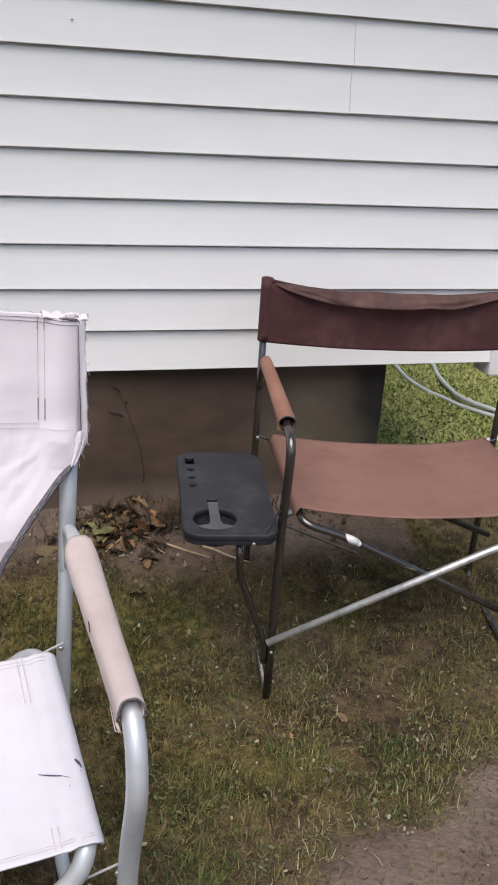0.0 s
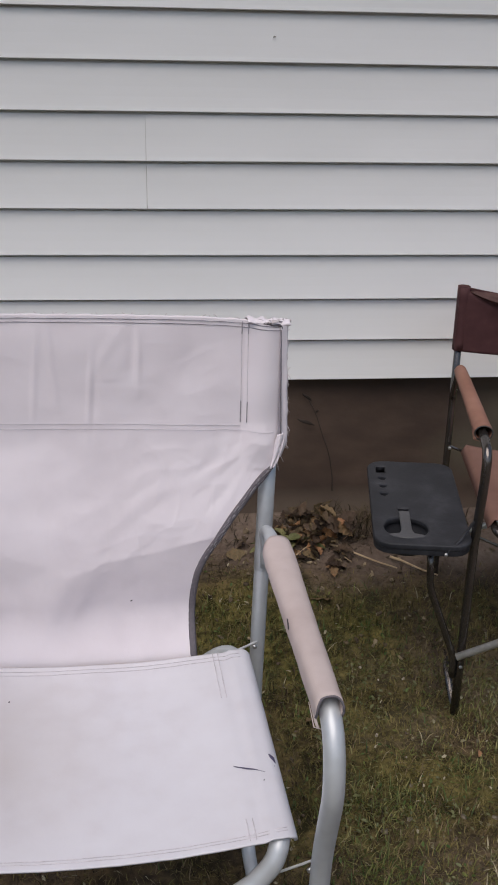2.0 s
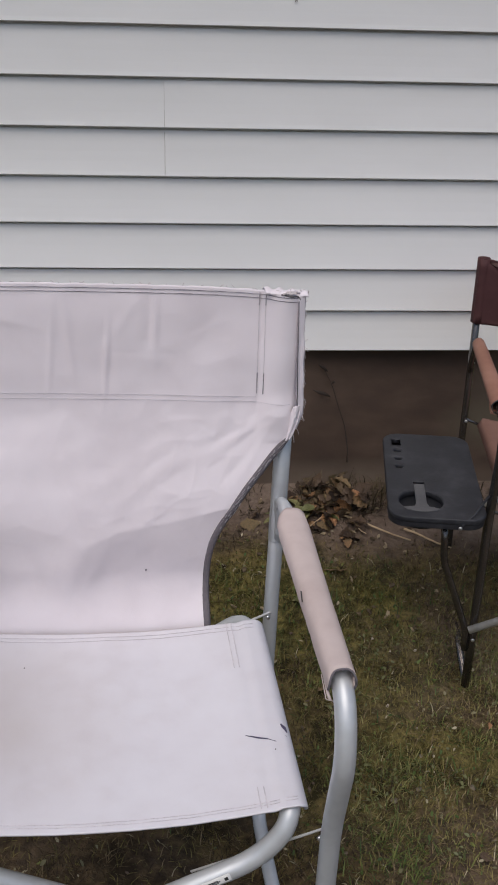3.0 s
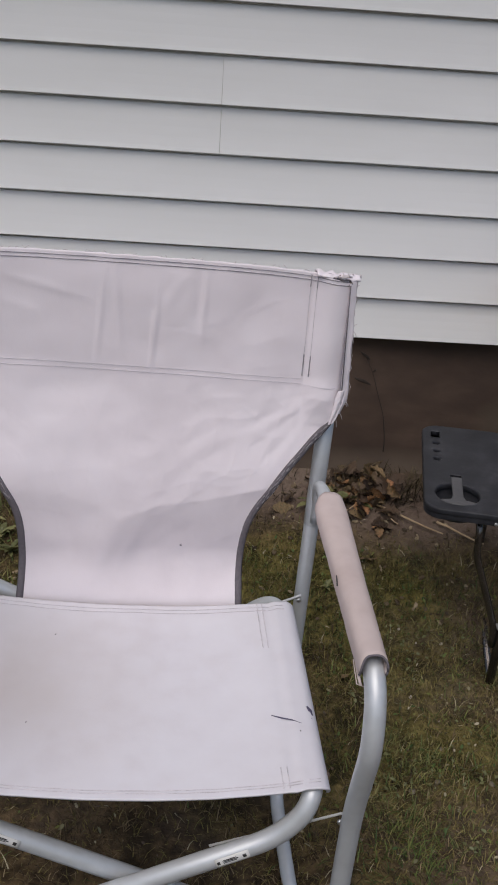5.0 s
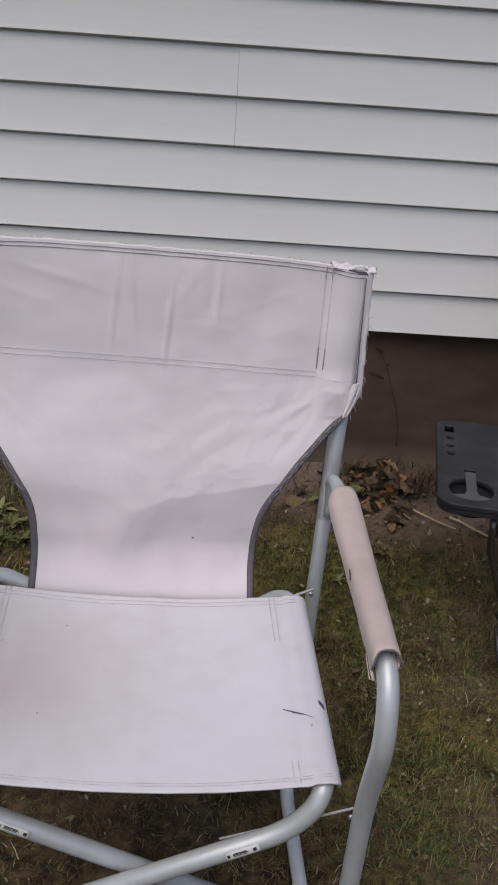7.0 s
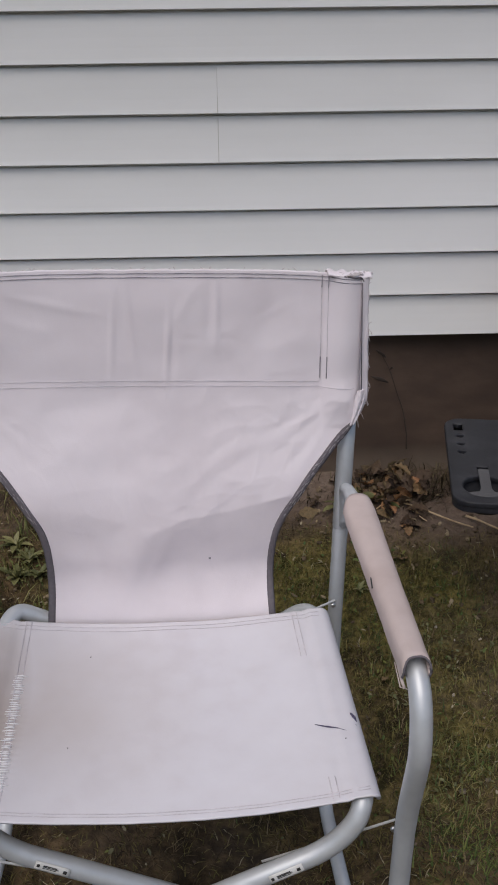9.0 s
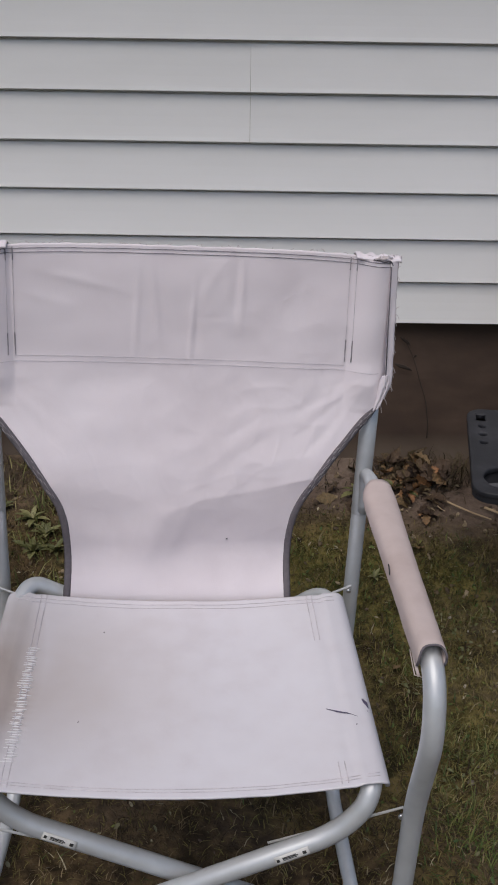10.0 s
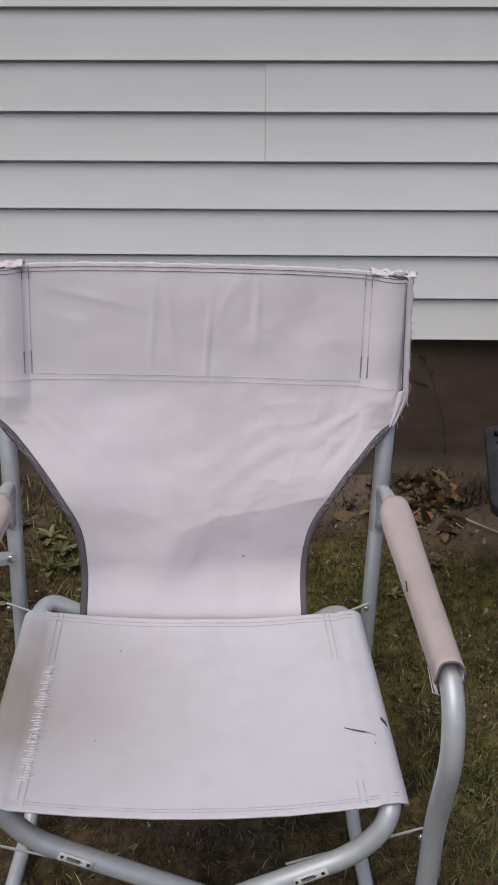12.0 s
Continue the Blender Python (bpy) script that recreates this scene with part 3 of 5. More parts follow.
def arm_sleeve(chair, d, s, mat, lining):
    xs, za, r = s * (d["hw"] if s > 0 else d.get("hw_far", d["hw"])) - s * d.get("arm_in", 0.0), d["za"], d["r"]
    y0, y1 = d["yb"] - d["pad_start"], d["yf"] + d["pad_end"]

    def skin(u, v):
        ang = 2 * math.pi * u
        cut = d.get("cut", 0.0) * max(0, -s * math.cos(ang) - 0.2) ** 1.5 * (1 - v) ** 3
        y = y0 - cut + (y1 - y0 + cut) * v - d.get("lip", 0.0) * v ** 8 * abs(math.cos(ang)) ** 3 + d.get("under", 0.0) * v ** 6 * max(0, -math.sin(ang))
        wid = r * (d["pad_w"][0] + d["pad_w"][1] * v) * (0.93 + 0.07 * min(1, v * 10)) * (1 + 0.06 * math.cos(2 * ang))
        dz, dx = (math.copysign(abs(q) ** d.get("square", 1.0), q) for q in (math.sin(ang), math.cos(ang)))
        x = xs + d.get("pad_shear", d["shear"]) * v
        wr = 0.0007 * noise.noise((ang * 0.8, y * 14, s * 3.0 + d["seed"])) + 0.0004 * noise.noise((ang * 2, y * 60, 5.0))
        drop = 0.003 * v if dz < -0.3 else 0
        return Vector((x + dx * (wid + wr), y, za + 0.0045 - d.get("sink", 0.004) * v + dz * (r * 1.15 + wr) - drop))

    ob = sheet("arm_sleeve", skin, 28, 40, mat, chair, 0.002, d["sleeve_label"])
    rim = [skin(k / 28, 1.0) for k in range(29)]
    v, f = sweep(rim, 0.0013, 6)
    part("sleeve_hem", mesh_of("sleeve_hem", v, f, lining), ob)
    low = skin(0.54, 1.0)
    part("sleeve_flap", mesh_of("sleeve_flap", *joined([sweep([low + Vector((0.001, 0.03, 0.002)), low + Vector((0.0, 0.0, -0.004)), low + Vector((0.002, -0.004, -0.010))], 0.0016, 6, 0.5), sweep([low + Vector((-0.0015, 0.025, 0.0)), low + Vector((-0.002, -0.003, -0.009)), low + Vector((0.008, -0.004, -0.012))], 0.0006, 5)]), mat), ob)
    return ob


WHITE = dict(slim=0.90, post=0.88, bend=((0.165, 0.0, 0.324), (0.190, -0.001, 0.346), (0.206, -0.002, 0.372), (0.213, 0.008, 0.392)), hw_far=0.2478, arm_in=0.0055, pad_shear=-0.0085, cut=0.022, square=0.72, lip=0.006, under=0.016, sink=0.009, lean=1.0, splay=0.0135, strap_r=0.0022, pad_start=0.106, pad_w=(1.48, -0.46), behind=(0.019, 0), rise=(0.014, -0.008), drop=(0.024, 0.06), strap=BRIGHT, outer=True, fall=0.078, foot=0.0095, cross=SILVER, hw=0.2525, hs=0.217, r=0.0125, yf=-0.195, yb=0.21, za=0.605, top=0.878, rake=0.0, nose=0.045, xlow=0.140, zf=0.388, zr=0.408, dip=0.078, knee=0.040, thin=0.93, shear=-0.0095, tuck=0.02, xy=0.012, pad_end=-0.034, seed=1.0, sleeve_label="worn beige fabric arm sleeve")
white_chair = thing("folding_chair", pose(-0.090, 0.90, 0.006, 0, 1.8, 4.0), "white canvas folding chair with silver metal frame standing on grass", "chair")
chair_frame(white_chair, WHITE, SILVER)
for s in (-1, 1):
    sleeve = arm_sleeve(white_chair, WHITE, s, SLEEVE, BINDING)
part("spot", mesh_of("spot", *sweep([(0.2248, -0.085, 0.6155), (0.2243, -0.092, 0.6135), (0.2240, -0.098, 0.610)], 0.0007, 6), INK), sleeve, "small dark mark")


def white_half(z):
    """Half the width of the back cloth at a height: broad at the top, a waist above the seat."""
    return curve_at(z, [(0.885, 0.267), (0.72, 0.267), (0.695, 0.261), (0.66, 0.233), (0.60, 0.190), (0.54, 0.160), (0.47, 0.153), (0.385, 0.156)])


def white_back_y(x, z):
    base = curve_at(z, [(0.90, 0.1945), (0.80, 0.1957), (0.74, 0.1965), (0.70, 0.1920), (0.65, 0.1805), (0.60, 0.1690), (0.56, 0.1628), (0.52, 0.1578), (0.48, 0.1532), (0.45, 0.1500), (0.385, 0.1440)])
    u = x / 0.265
    y = base + 0.008 * (1 - min(1, u * u)) * min(1, max(0.3, (z - 0.4) / 0.15))
    # sharp and soft creases of the upper panel: place, size, slant, depth
    for cx, cz, wx, wz, sl, am in ((0.012, 0.785, 0.0035, 0.045, 0.05, -0.0026), (0.018, 0.785, 0.006, 0.045, 0.05, 0.0010), (0.074, 0.835, 0.004, 0.035, 0.0, -0.0026), (0.066, 0.835, 0.007, 0.035, 0.0, 0.002), (-0.035, 0.82, 0.005, 0.05, -0.12, -0.002), (-0.058, 0.80, 0.004, 0.05, 0.05, -0.0018), (0.035, 0.845, 0.008, 0.03, 0.55, -0.0012), (0.045, 0.80, 0.04, 0.004, 0.0, 0.0004), (-0.13, 0.845, 0.05, 0.006, 0.9, -0.0011), (-0.17, 0.82, 0.03, 0.008, 0.9, -0.0009), (0.13, 0.80, 0.02, 0.04, 0.2, 0.002)):
        dx = x - cx - sl * (z - cz) if wx < wz else x - cx
        dz = z - cz if wx < wz else z - cz + sl * 0.25 * (x - cx)
        y += 0.8 * am * math.exp(-(dx / wx) ** 2 - (dz / wz) ** 2)
    # the cloth sags in below a slanting fold at the waist
    xs = x + 0.31 * max(0, 0.545 - z)
    fold = curve_at(xs, [(-0.16, 0.548), (-0.10, 0.540), (-0.06, 0.528), (-0.04, 0.520), (-0.018, 0.523), (0.004, 0.541), (0.028, 0.556), (0.058, 0.562), (0.107, 0.571), (0.139, 0.580), (0.166, 0.587), (0.25, 0.60)])
    soft = 0.004 + 0.030 * min(1, max(0, (0.015 - xs) / 0.06))
    below = fold + soft - z
    if below > 0:
        y += 0.34 * below * below / (below + soft)
    # the upper panel leans back a little
    if z > 0.745:
        y += 0.045 * (z - 0.745) * (1 - min(1, abs(x) / 0.225) ** 4)
    # a soft crease runs down from the end of that fold
    run = (z - 0.43) / 0.09
    y -= 0.0010 * math.exp(-((x + 0.035 - 0.04 * run) / 0.010) ** 2) * max(0, math.sin(math.pi * min(1, max(0, run))))
    r = math.hypot((x + 0.10) / 0.11, (z - 0.475) / 0.10)
    k = min(1, max(0, (1.1 - r) / 0.5))
    y += 0.0015 * k * k * (3 - 2 * k)
    k = (abs(x) - 0.212) / 0.053
    if k > 0:
        y -= 0.011 * math.sin(math.pi * min(1, k)) * min(1, max(0, (z - 0.68) / 0.04)) - 0.005 * max(0, k - 0.85) / 0.15
    # pulls that fan out from the lower corners of the pockets
    for s in (-1, 1):
        ang = math.atan2(0.735 - z, 0.245 - s * x)
        far = math.hypot(0.735 - z, 0.245 - s * x)
        if z < 0.735:
            y += (0.0004 if s > 0 else 0.0002) * math.sin(ang * 15 + s + 2 * noise.noise((x * 9, z * 9, 6))) * bump_at(far, 0.075, 0.055) * bump_at(ang, 0.75, 0.55)
            y += (0.0005 if s > 0 else 0.0002) * math.sin(ang * 29 + 2 * s + far * 25) * bump_at(far, 0.12, 0.06) * bump_at(ang, 0.9, 0.5)
    d = (x * 0.8 - (z - 0.60))
    y += 0.0007 * math.sin(d * 150 + 3 * noise.noise((x * 12, z * 12, 0))) * bump_at(d, 0.05, 0.05) * bump_at(x, 0.09, 0.06)
    for k, (a, b, c) in enumerate(((9, 14, 5), (17, 8, -6), (6, 22, 9), (26, 19, 13))):
        ridge = 1 - abs(noise.noise((x * a + z * c, z * b - x * c, 50.0 + 7 * k)))
        y -= 0.00042 * ridge ** 9 * (0.6 + 0.8 * min(1, max(0, x / 0.1))) * (0.35 if z > 0.75 or z < fold else 1.0 if z < 0.735 else 0.35 + 0.65 * (0.75 - z) / 0.015)
    y += (0.0026 if z < 0.735 else 0.0022 if z > 0.755 else 0.0026 - 0.02 * (z - 0.735)) * noise.noise((x * 11, z * 16, 3)) + 0.0008 * noise.noise((x * 34, z * 34, 9))
    # at the foot it comes forward to tuck in behind the seat's rear edge
    k = min(1, max(0, (0.488 - z) / 0.09))
    return y + (0.1655 - y) * k * k * (3 - 2 * k)


def back_top(x):
    return 0.884 + 0.005 * (1 - min(1, abs(x) / 0.265) ** 4)


def white_back(u, v):
    z = 0.884 - (0.884 - 0.388) * v
    x = (2 * u - 1) * white_half(z)
    z += 0.005 * (1 - (2 * u - 1) ** 4) * max(0, 1 - v * 4)
    if v == 0:
        z += 0.0015 * noise.noise((x * 60, 0, 0))
    return Vector((x, white_back_y(x, z), z))


back = sheet("back_cloth", white_back, 240, 220, CANVAS, white_chair, 0.002, "grey-white canvas back with frayed edges")
for s in (-1, 1):
    part("post_pocket", mesh_of("post_pocket", *sweep([(s * 0.2515, 0.212, 0.878), (s * 0.2515, 0.212, 0.80), (s * 0.2515, 0.212, 0.705), (s * 0.2515, 0.211, 0.690)], 0.0138, 16, taper=lambda t: 1 if t < 0.9 else 0.9), CANVAS), back)
    tube("edge_binding", [(s * 0.2555, 0.1858, 0.876), (s * 0.2592, 0.1852, 0.80), (s * 0.2640, 0.1846, 0.714)], 0.0015, BINDING, back, radius=0, seg=6, flat=0.6)
    # seam allowance that sticks out past the post, with a twisted tail below
    def flange(u, v, s=s):
        z = 0.8845 - 0.1835 * v
        x = 0.2545 + 0.0097 * v + (0.0095 + 0.0006 * v - 0.009 * max(0, v - 0.88) / 0.12) * u + 0.0012 * u * noise.noise((z * 45, s, 3.0))
        return Vector((s * x, 0.1868 + 0.004 * u + 0.0018 * noise.noise((u * 2, z * 30, s * 2.0)), z))
    sheet("seam_allowance", flange, 6, 70, CANVAS, back, 0.0016, "frayed canvas seam edge")
    def tail(u, v, s=s):
        wid = (0.0135 - 0.0070 * v ** 1.4) * (0.55 + 0.45 * min(1, v * 5))
        c = Vector((s * (0.2612 - 0.0075 * v * v), 0.1822 + 0.004 * v, 0.736 - 0.050 * v))
        lift = 0.0014 * math.sin(u * 8 + 2.5 * v + s) * min(1, v * 4) + 0.0018 * noise.noise((u * 5, v * 7, s * 4.0))
        return c + Vector((s * (u - 0.45) * wid, lift - 0.002 * math.sin(math.pi * u), 0.35 * (u - 0.5) * wid))
    sheet("cloth_tail", tail, 16, 26, CANVAS, back, 0.0009, "twisted loose corner of the cloth")
    pts = []
    for k in range(40):
        z = 0.692 - (0.692 - 0.39) * k / 39
        x = s * (white_half(z) - 0.002)
        pts.append((x, white_back_y(x, z) - 0.0012, z))
    v, f = sweep(pts, 0.0050, 6, 0.4, up=(0, 1, 0), taper=lambda t: min(1, 0.35 + 12 * t))
    part("edge_binding", mesh_of("edge_binding", v, f, BINDING), back, "dark grey edge binding")
    # the upper stretch is worn through to pale threads
    worn = []
    wr = random.Random(61 + s)
    for k in range(1, 17):
        a, b = Vector(pts[k]), Vector(pts[k + 1])
        for j in range(9):
            if wr.random() < 0.75 - 0.035 * k:
                q = a.lerp(b, wr.random()) + Vector((wr.uniform(-0.004, 0.004), -0.0022, wr.uniform(-0.002, 0.002)))
                worn.append(sweep([q, q + (b - a) * wr.uniform(0.3, 1.2)], wr.uniform(0.0002, 0.00055), 4))
    tagged(part("worn_thread", mesh_of("worn_thread", *joined(worn), WORN_BINDING), back), kind="stuff")


def stitch(fn, a, b, parent, r=0.00055, n=40, gap=0.0, mat=None):
    """A line of sewing on a cloth; with gap, dashes."""
    pts = [Vector(fn(a[0] + (b[0] - a[0]) * k / n, a[1] + (b[1] - a[1]) * k / n)) for k in range(n + 1)]
    if not gap:
        pieces = [sweep(pts, r, 4)]
    else:
        pieces = [sweep(pts[k:k + 2], r, 4) for k in range(0, n, 2)]
    v, f = joined(pieces)
    return part("stitching", mesh_of("stitching", v, f, mat or THREAD), parent)


def on_back(x, z):
    return (x, white_back_y(x, z) - 0.0016, z)


for dz in (0.0, 0.007):
    end = 0.209 + 7.3 * dz
    stitch(on_back, (-end, 0.747 - dz), (end, 0.743 - dz), back, 0.00026, 60, mat=PALE_THREAD)
    stitch(lambda x, o: (x, white_back_y(x, back_top(x) - o) - 0.0016, back_top(x) - o), (-0.26, 0.005 + dz * 0.7), (0.26, 0.005 + dz * 0.7), back, 0.0005, 70)
for s in (-1, 1):
    for x in (0.2085, 0.2165):
        stitch(on_back, (s * (x - 0.002), 0.884), (s * (x + 0.001), 0.748), back, 0.0004, mat=PALE_THREAD)
        stitch(on_back, (s * (x + 0.0005), 0.777), (s * (x + 0.001), 0.748), back, 0.0008)
        stitch(on_back, (s * (x - 0.002), 0.884), (s * (x - 0.0018), 0.868), back, 0.0009)


def seat_z(x, y):
    d = WHITE
    t = (y - d["yf"]) / (d["yb"] - d["yf"])
    mid = d["zf"] + (d["zr"] - d["zf"]) * t
    over, k = d["r"] + 0.002, abs(x) - d["hs"]
    if k > 0:
        return mid + math.sqrt(max(0.0, over * over - k * k))
    u = abs(x) / d["hs"]
    sag = 0.014 * (1 - u ** 2.4)
    wrinkle = 0.0018 * noise.noise((x * 9, y * 9, 11)) + 0.0007 * noise.noise((x * 40, y * 25, 4)) + 0.0015 * math.sin(y * 620 + 3 * noise.noise((x * 40, y * 30, 2))) * bump_at(x, -0.182, 0.010) * bump_at(y, -0.06, 0.07) + 0.0011 * math.sin(y * 330 + x * 90) * bump_at(x, -0.202, 0.012) * bump_at(y, -0.135, 0.03)
    return mid + over - sag + wrinkle * (1 - u ** 6) + 0.0014 * bump_at(abs(x), 0.203, 0.005) - 0.0012 * bump_at(abs(x), 0.193, 0.006)


def white_seat(u, v):
    d = WHITE
    y = -0.183 + 0.342 * v
    q = 2 * u - 1
    e = abs(q)
    if e < 0.86:
        x, z = q / 0.86 * d["hs"], None
        z = seat_z(x, y)
    else:
        ang = radians(112 * (e - 0.86) / 0.14)
        over = d["r"] + 0.002
        x = math.copysign(d["hs"] + over * math.sin(ang), q)
        z = seat_z(math.copysign(d["hs"], q), y) - over + over * math.cos(ang)
    yy = y - 0.007 * (1 - q * q) * (1 - v) + 0.013 * max(0, e - 0.9) / 0.1 * (1 - v) ** 6
    return Vector((x, yy, z))


seat = sheet("seat_cloth", white_seat, 110, 130, CANVAS_SEAT, white_chair, 0.0022, "white canvas seat with stains and small tears")


def on_seat(x, y):
    return (x, y, seat_z(x, y) + 0.0016)


def on_hem(x, y):
    u = x / 0.2275
    return (x, y - 0.007 * (1 - u * u), seat_z(x, y) + 0.0016)


for s in (-1, 1):
    for x in (0.178, 0.185):
        if s < 0:
            stitch(on_seat, (s * x, -0.181), (s * x, 0.156), seat, mat=PALE_THREAD)
        else:
            stitch(on_seat, (s * x, -0.181), (s * x, -0.15), seat, mat=PALE_THREAD)
            stitch(on_seat, (s * x, 0.06), (s * x, 0.156), seat, mat=PALE_THREAD)
for y in (-0.171, -0.175):
    stitch(on_hem, (-0.22, y), (0.22, y), seat, mat=PALE_THREAD)
for y in (0.141, 0.149):
    stitch(on_seat, (-0.215, y), (0.215, y), seat, mat=PALE_THREAD)
# pulled threads across the strained seam
rt = random.Random(23)
pulled = []
for k in range(48):
    y = 0.045 - 0.19 * k / 47
    x = -0.1815 + rt.uniform(-0.002, 0.002)
    half = rt.uniform(0.004, 0.0085)
    pulled.append(sweep([on_seat(x - half, y), on_seat(x, y + rt.uniform(-0.001, 0.001)), on_seat(x + half, y + rt.uniform(-0.001, 0.001))], 0.0011, 5, taper=lambda t: 0.4 + 0.6 * math.sin(math.pi * t)))
tagged(part("pulled_thread", mesh_of("pulled_thread", *joined(pulled), WHITE_THREAD), seat, "white pulled threads along the seam"), kind="stuff")
for x, y, q in ((-0.096, 0.085, 0.0007), (-0.114, -0.079, 0.0006), (0.207, -0.098, 0.0006)):
    part("spot", mesh_of("spot", *sweep([on_seat(x, y), on_seat(x + q, y + 2.5 * q)], q, 6), BINDING), seat, "small dark spot")
# ink marks and a small tear
for pts, q in ((((0.176, -0.0665), (0.188, -0.0715), (0.200, -0.078), (0.2105, -0.0845)), 0.0013), (((0.2205, -0.056), (0.2235, -0.062), (0.2262, -0.069)), 0.0024), (((0.2235, -0.0745), (0.2245, -0.0765)), 0.0008)):
    v, f = sweep([on_seat(*p) for p in pts], q, 6, 0.4, taper=lambda t: 0.2 + 0.9 * math.sin(math.pi * min(1, t + 0.1)))
    part("tear", mesh_of("tear", v, f, NAVY), seat, "small dark blue mark")
v, f = sweep([on_back(0.0645, 0.4915), on_back(0.067, 0.4915)], 0.0009, 6)
part("spot", mesh_of("spot", v, f, BINDING), back, "small dark spot")

for s in (-1, 1):
    def tuck(u, v, s=s):
        a = math.pi * (0.1 + 1.2 * v)
        x = 0.212 + 0.056 * u
        return Vector((s * x, 0.199 - 0.012 * math.cos(a) + 0.004 * noise.noise((u * 5, v * 4, s * 2.0)), 0.8825 + 0.006 * math.sin(a) + 0.0035 * noise.noise((u * 7, v * 5, s * 4.0 + 1)) - 0.003 * u))
    sheet("corner_tuck", tuck, 22, 10, CANVAS, back, 0.002, "crumpled folded corner")
    tube("edge_binding", [(s * 0.232, 0.1855, 0.8845), (s * 0.246, 0.1845, 0.882), (s * 0.2535, 0.186, 0.8835), (s * 0.2575, 0.1875, 0.8775)], 0.0011, BINDING, back, radius=0.006, seg=6)
# loose threads along the worn top and outer edges
rng = random.Random(5)
pieces = []
for k in range(116):
    if k < 80:
        x = rng.uniform(-0.26, 0.26)
        p = Vector((x, white_back_y(x, 0.884) + 0.004, 0.8855))
        q = Vector((rng.uniform(-0.008, 0.008), rng.uniform(-0.004, 0.002), rng.uniform(0.0005, 0.006)))
    else:
        z = rng.uniform(0.69, 0.885)
        p = flange(0.98, (0.8845 - z) / 0.1835)
        q = Vector((rng.uniform(0.001, 0.007) * rng.random() + 0.002 * bump_at(z, 0.71, 0.02), rng.uniform(-0.003, 0.003), rng.uniform(-0.012, 0.004)))
    pieces.append(sweep([p, p + q * 0.6 + Vector((0, 0, 0.001)), p + q], 0.0004, 4))
for cx in (-0.255, 0.255):
    for k in range(9):
        p = Vector((cx + rng.uniform(-0.02, 0.012), 0.188 + rng.uniform(-0.004, 0.02), 0.8855))
        pieces.append(sweep([p, p + Vector((rng.uniform(-0.01, 0.01), -0.004, rng.uniform(0, 0.004))), p + Vector((rng.uniform(-0.012, 0.008), 0, -0.002))], 0.0014, 5))
v, f = joined(pieces)
tagged(part("frayed_edge", mesh_of("frayed_edge", v, f, FRAY), back), kind="stuff")

# warning labels on the crossing tubes
for s in (-1, 1):
    slope = math.atan2(WHITE["zf"] - WHITE["dip"] - WHITE["xlow"], 0.62 * WHITE["hs"] + WHITE["hw"] - 0.02)
    yt = WHITE["yf"] + 0.012 + (0 if s > 0 else 2.15 * WHITE["r"])
    t = 0.985
    px = -s * (WHITE["hw"] - 0.02) * (1 - t) + s * WHITE["hs"] * 0.62 * t
    pz = WHITE["xlow"] * (1 - t) + (WHITE["zf"] - WHITE["dip"]) * t
    m = pose(px, yt, pz, 0, -s * math.degrees(slope), 0)
    lab = sheet("warning_label", lambda u, v: Vector(((u - 0.5) * 0.040, -0.0129 * math.cos(radians(44 * v - 22 + 12)), 0.0129 * math.sin(radians(44 * v - 22 + 12)))), 6, 8, LABEL, white_chair, 0.0004, "white warning label with black print")
    lab.matrix_basis = m
    bits = [box((-0.0180, -0.0136, 0.0012), (-0.0148, -0.0126, 0.0046))]
    bits += [box((-0.011, -0.0136, 0.0046 - 0.0017 * k), (0.005 + 0.002 * (k % 2), -0.0126, 0.0050 - 0.0017 * k)) for k in range(3)]
    bits += [box((0.0125, -0.0136, 0.001), (0.0165, -0.0126, 0.0046))]
    v, f = joined(bits)
    part("print", mesh_of("print", v, f, INK, False), lab)
# folded side bracket at the far arm
v, f = sweep([(-0.247, 0.192, 0.483), (-0.33, 0.15, 0.496)], 0.011, 4, 0.16, up=(0, 1, 0))
part("bracket", mesh_of("bracket", v, f, SILVER, False), white_chair)
rivet((-0.2505, 0.188, 0.4835), (0, -1, 0), white_chair, 0.006)

# ---- brown chair with a side tray ----
BROWN = dict(post=0.72, slim=0.80, splay=0.0, strap_r=0.003, pad_start=0.062, pad_w=(1.1, 0.3), rise=(-0.014, -0.014), drop=(0.06, 0.06), strap=BRONZE, outer=False, foot=0.014, cross=CROSS_LIT, hw=0.28, hs=0.243, r=0.0107, yf=-0.21, yb=0.21, za=0.60, top=0.757, rake=0.01, nose=0.03, xlow=0.158, zf=0.425, zr=0.413, dip=0.045, knee=0.012, thin=0.68, shear=0.0, tuck=-0.012, xy=-0.022, pad_end=0.03, seed=4.0, sleeve_label="tan fabric arm sleeve")
brown_chair = thing("folding_chair", pose(0.902, 1.618, 0.004, 2.5, 0, -9.5), "brown fabric folding chair with dark metal frame and side tray", "chair")
chair_frame(brown_chair, BROWN, BRONZE)
for s in (-1, 1):
    arm_sleeve(brown_chair, BROWN, s, TAN_SLEEVE, INK)


def brown_back_y(x, z):
    u = x / 0.285
    return 0.196 + 0.03 * (1 - min(1, u * u)) + 0.003 * noise.noise((x * 8, z * 12, 5)) + 0.004 * math.sin((z - 0.1 * u * u) * 120) * bump_at(z, 0.74, 0.03) * (1 - u * u) + sum(0.0032 * math.exp(-(((z - 0.762 + sl * (x + 0.27)) / 0.0035) ** 2)) * bump_at(x, cx, 0.10) for sl, cx in ((0.10, -0.20), (0.27, -0.21), (0.55, -0.23), (-0.10, 0.20)))


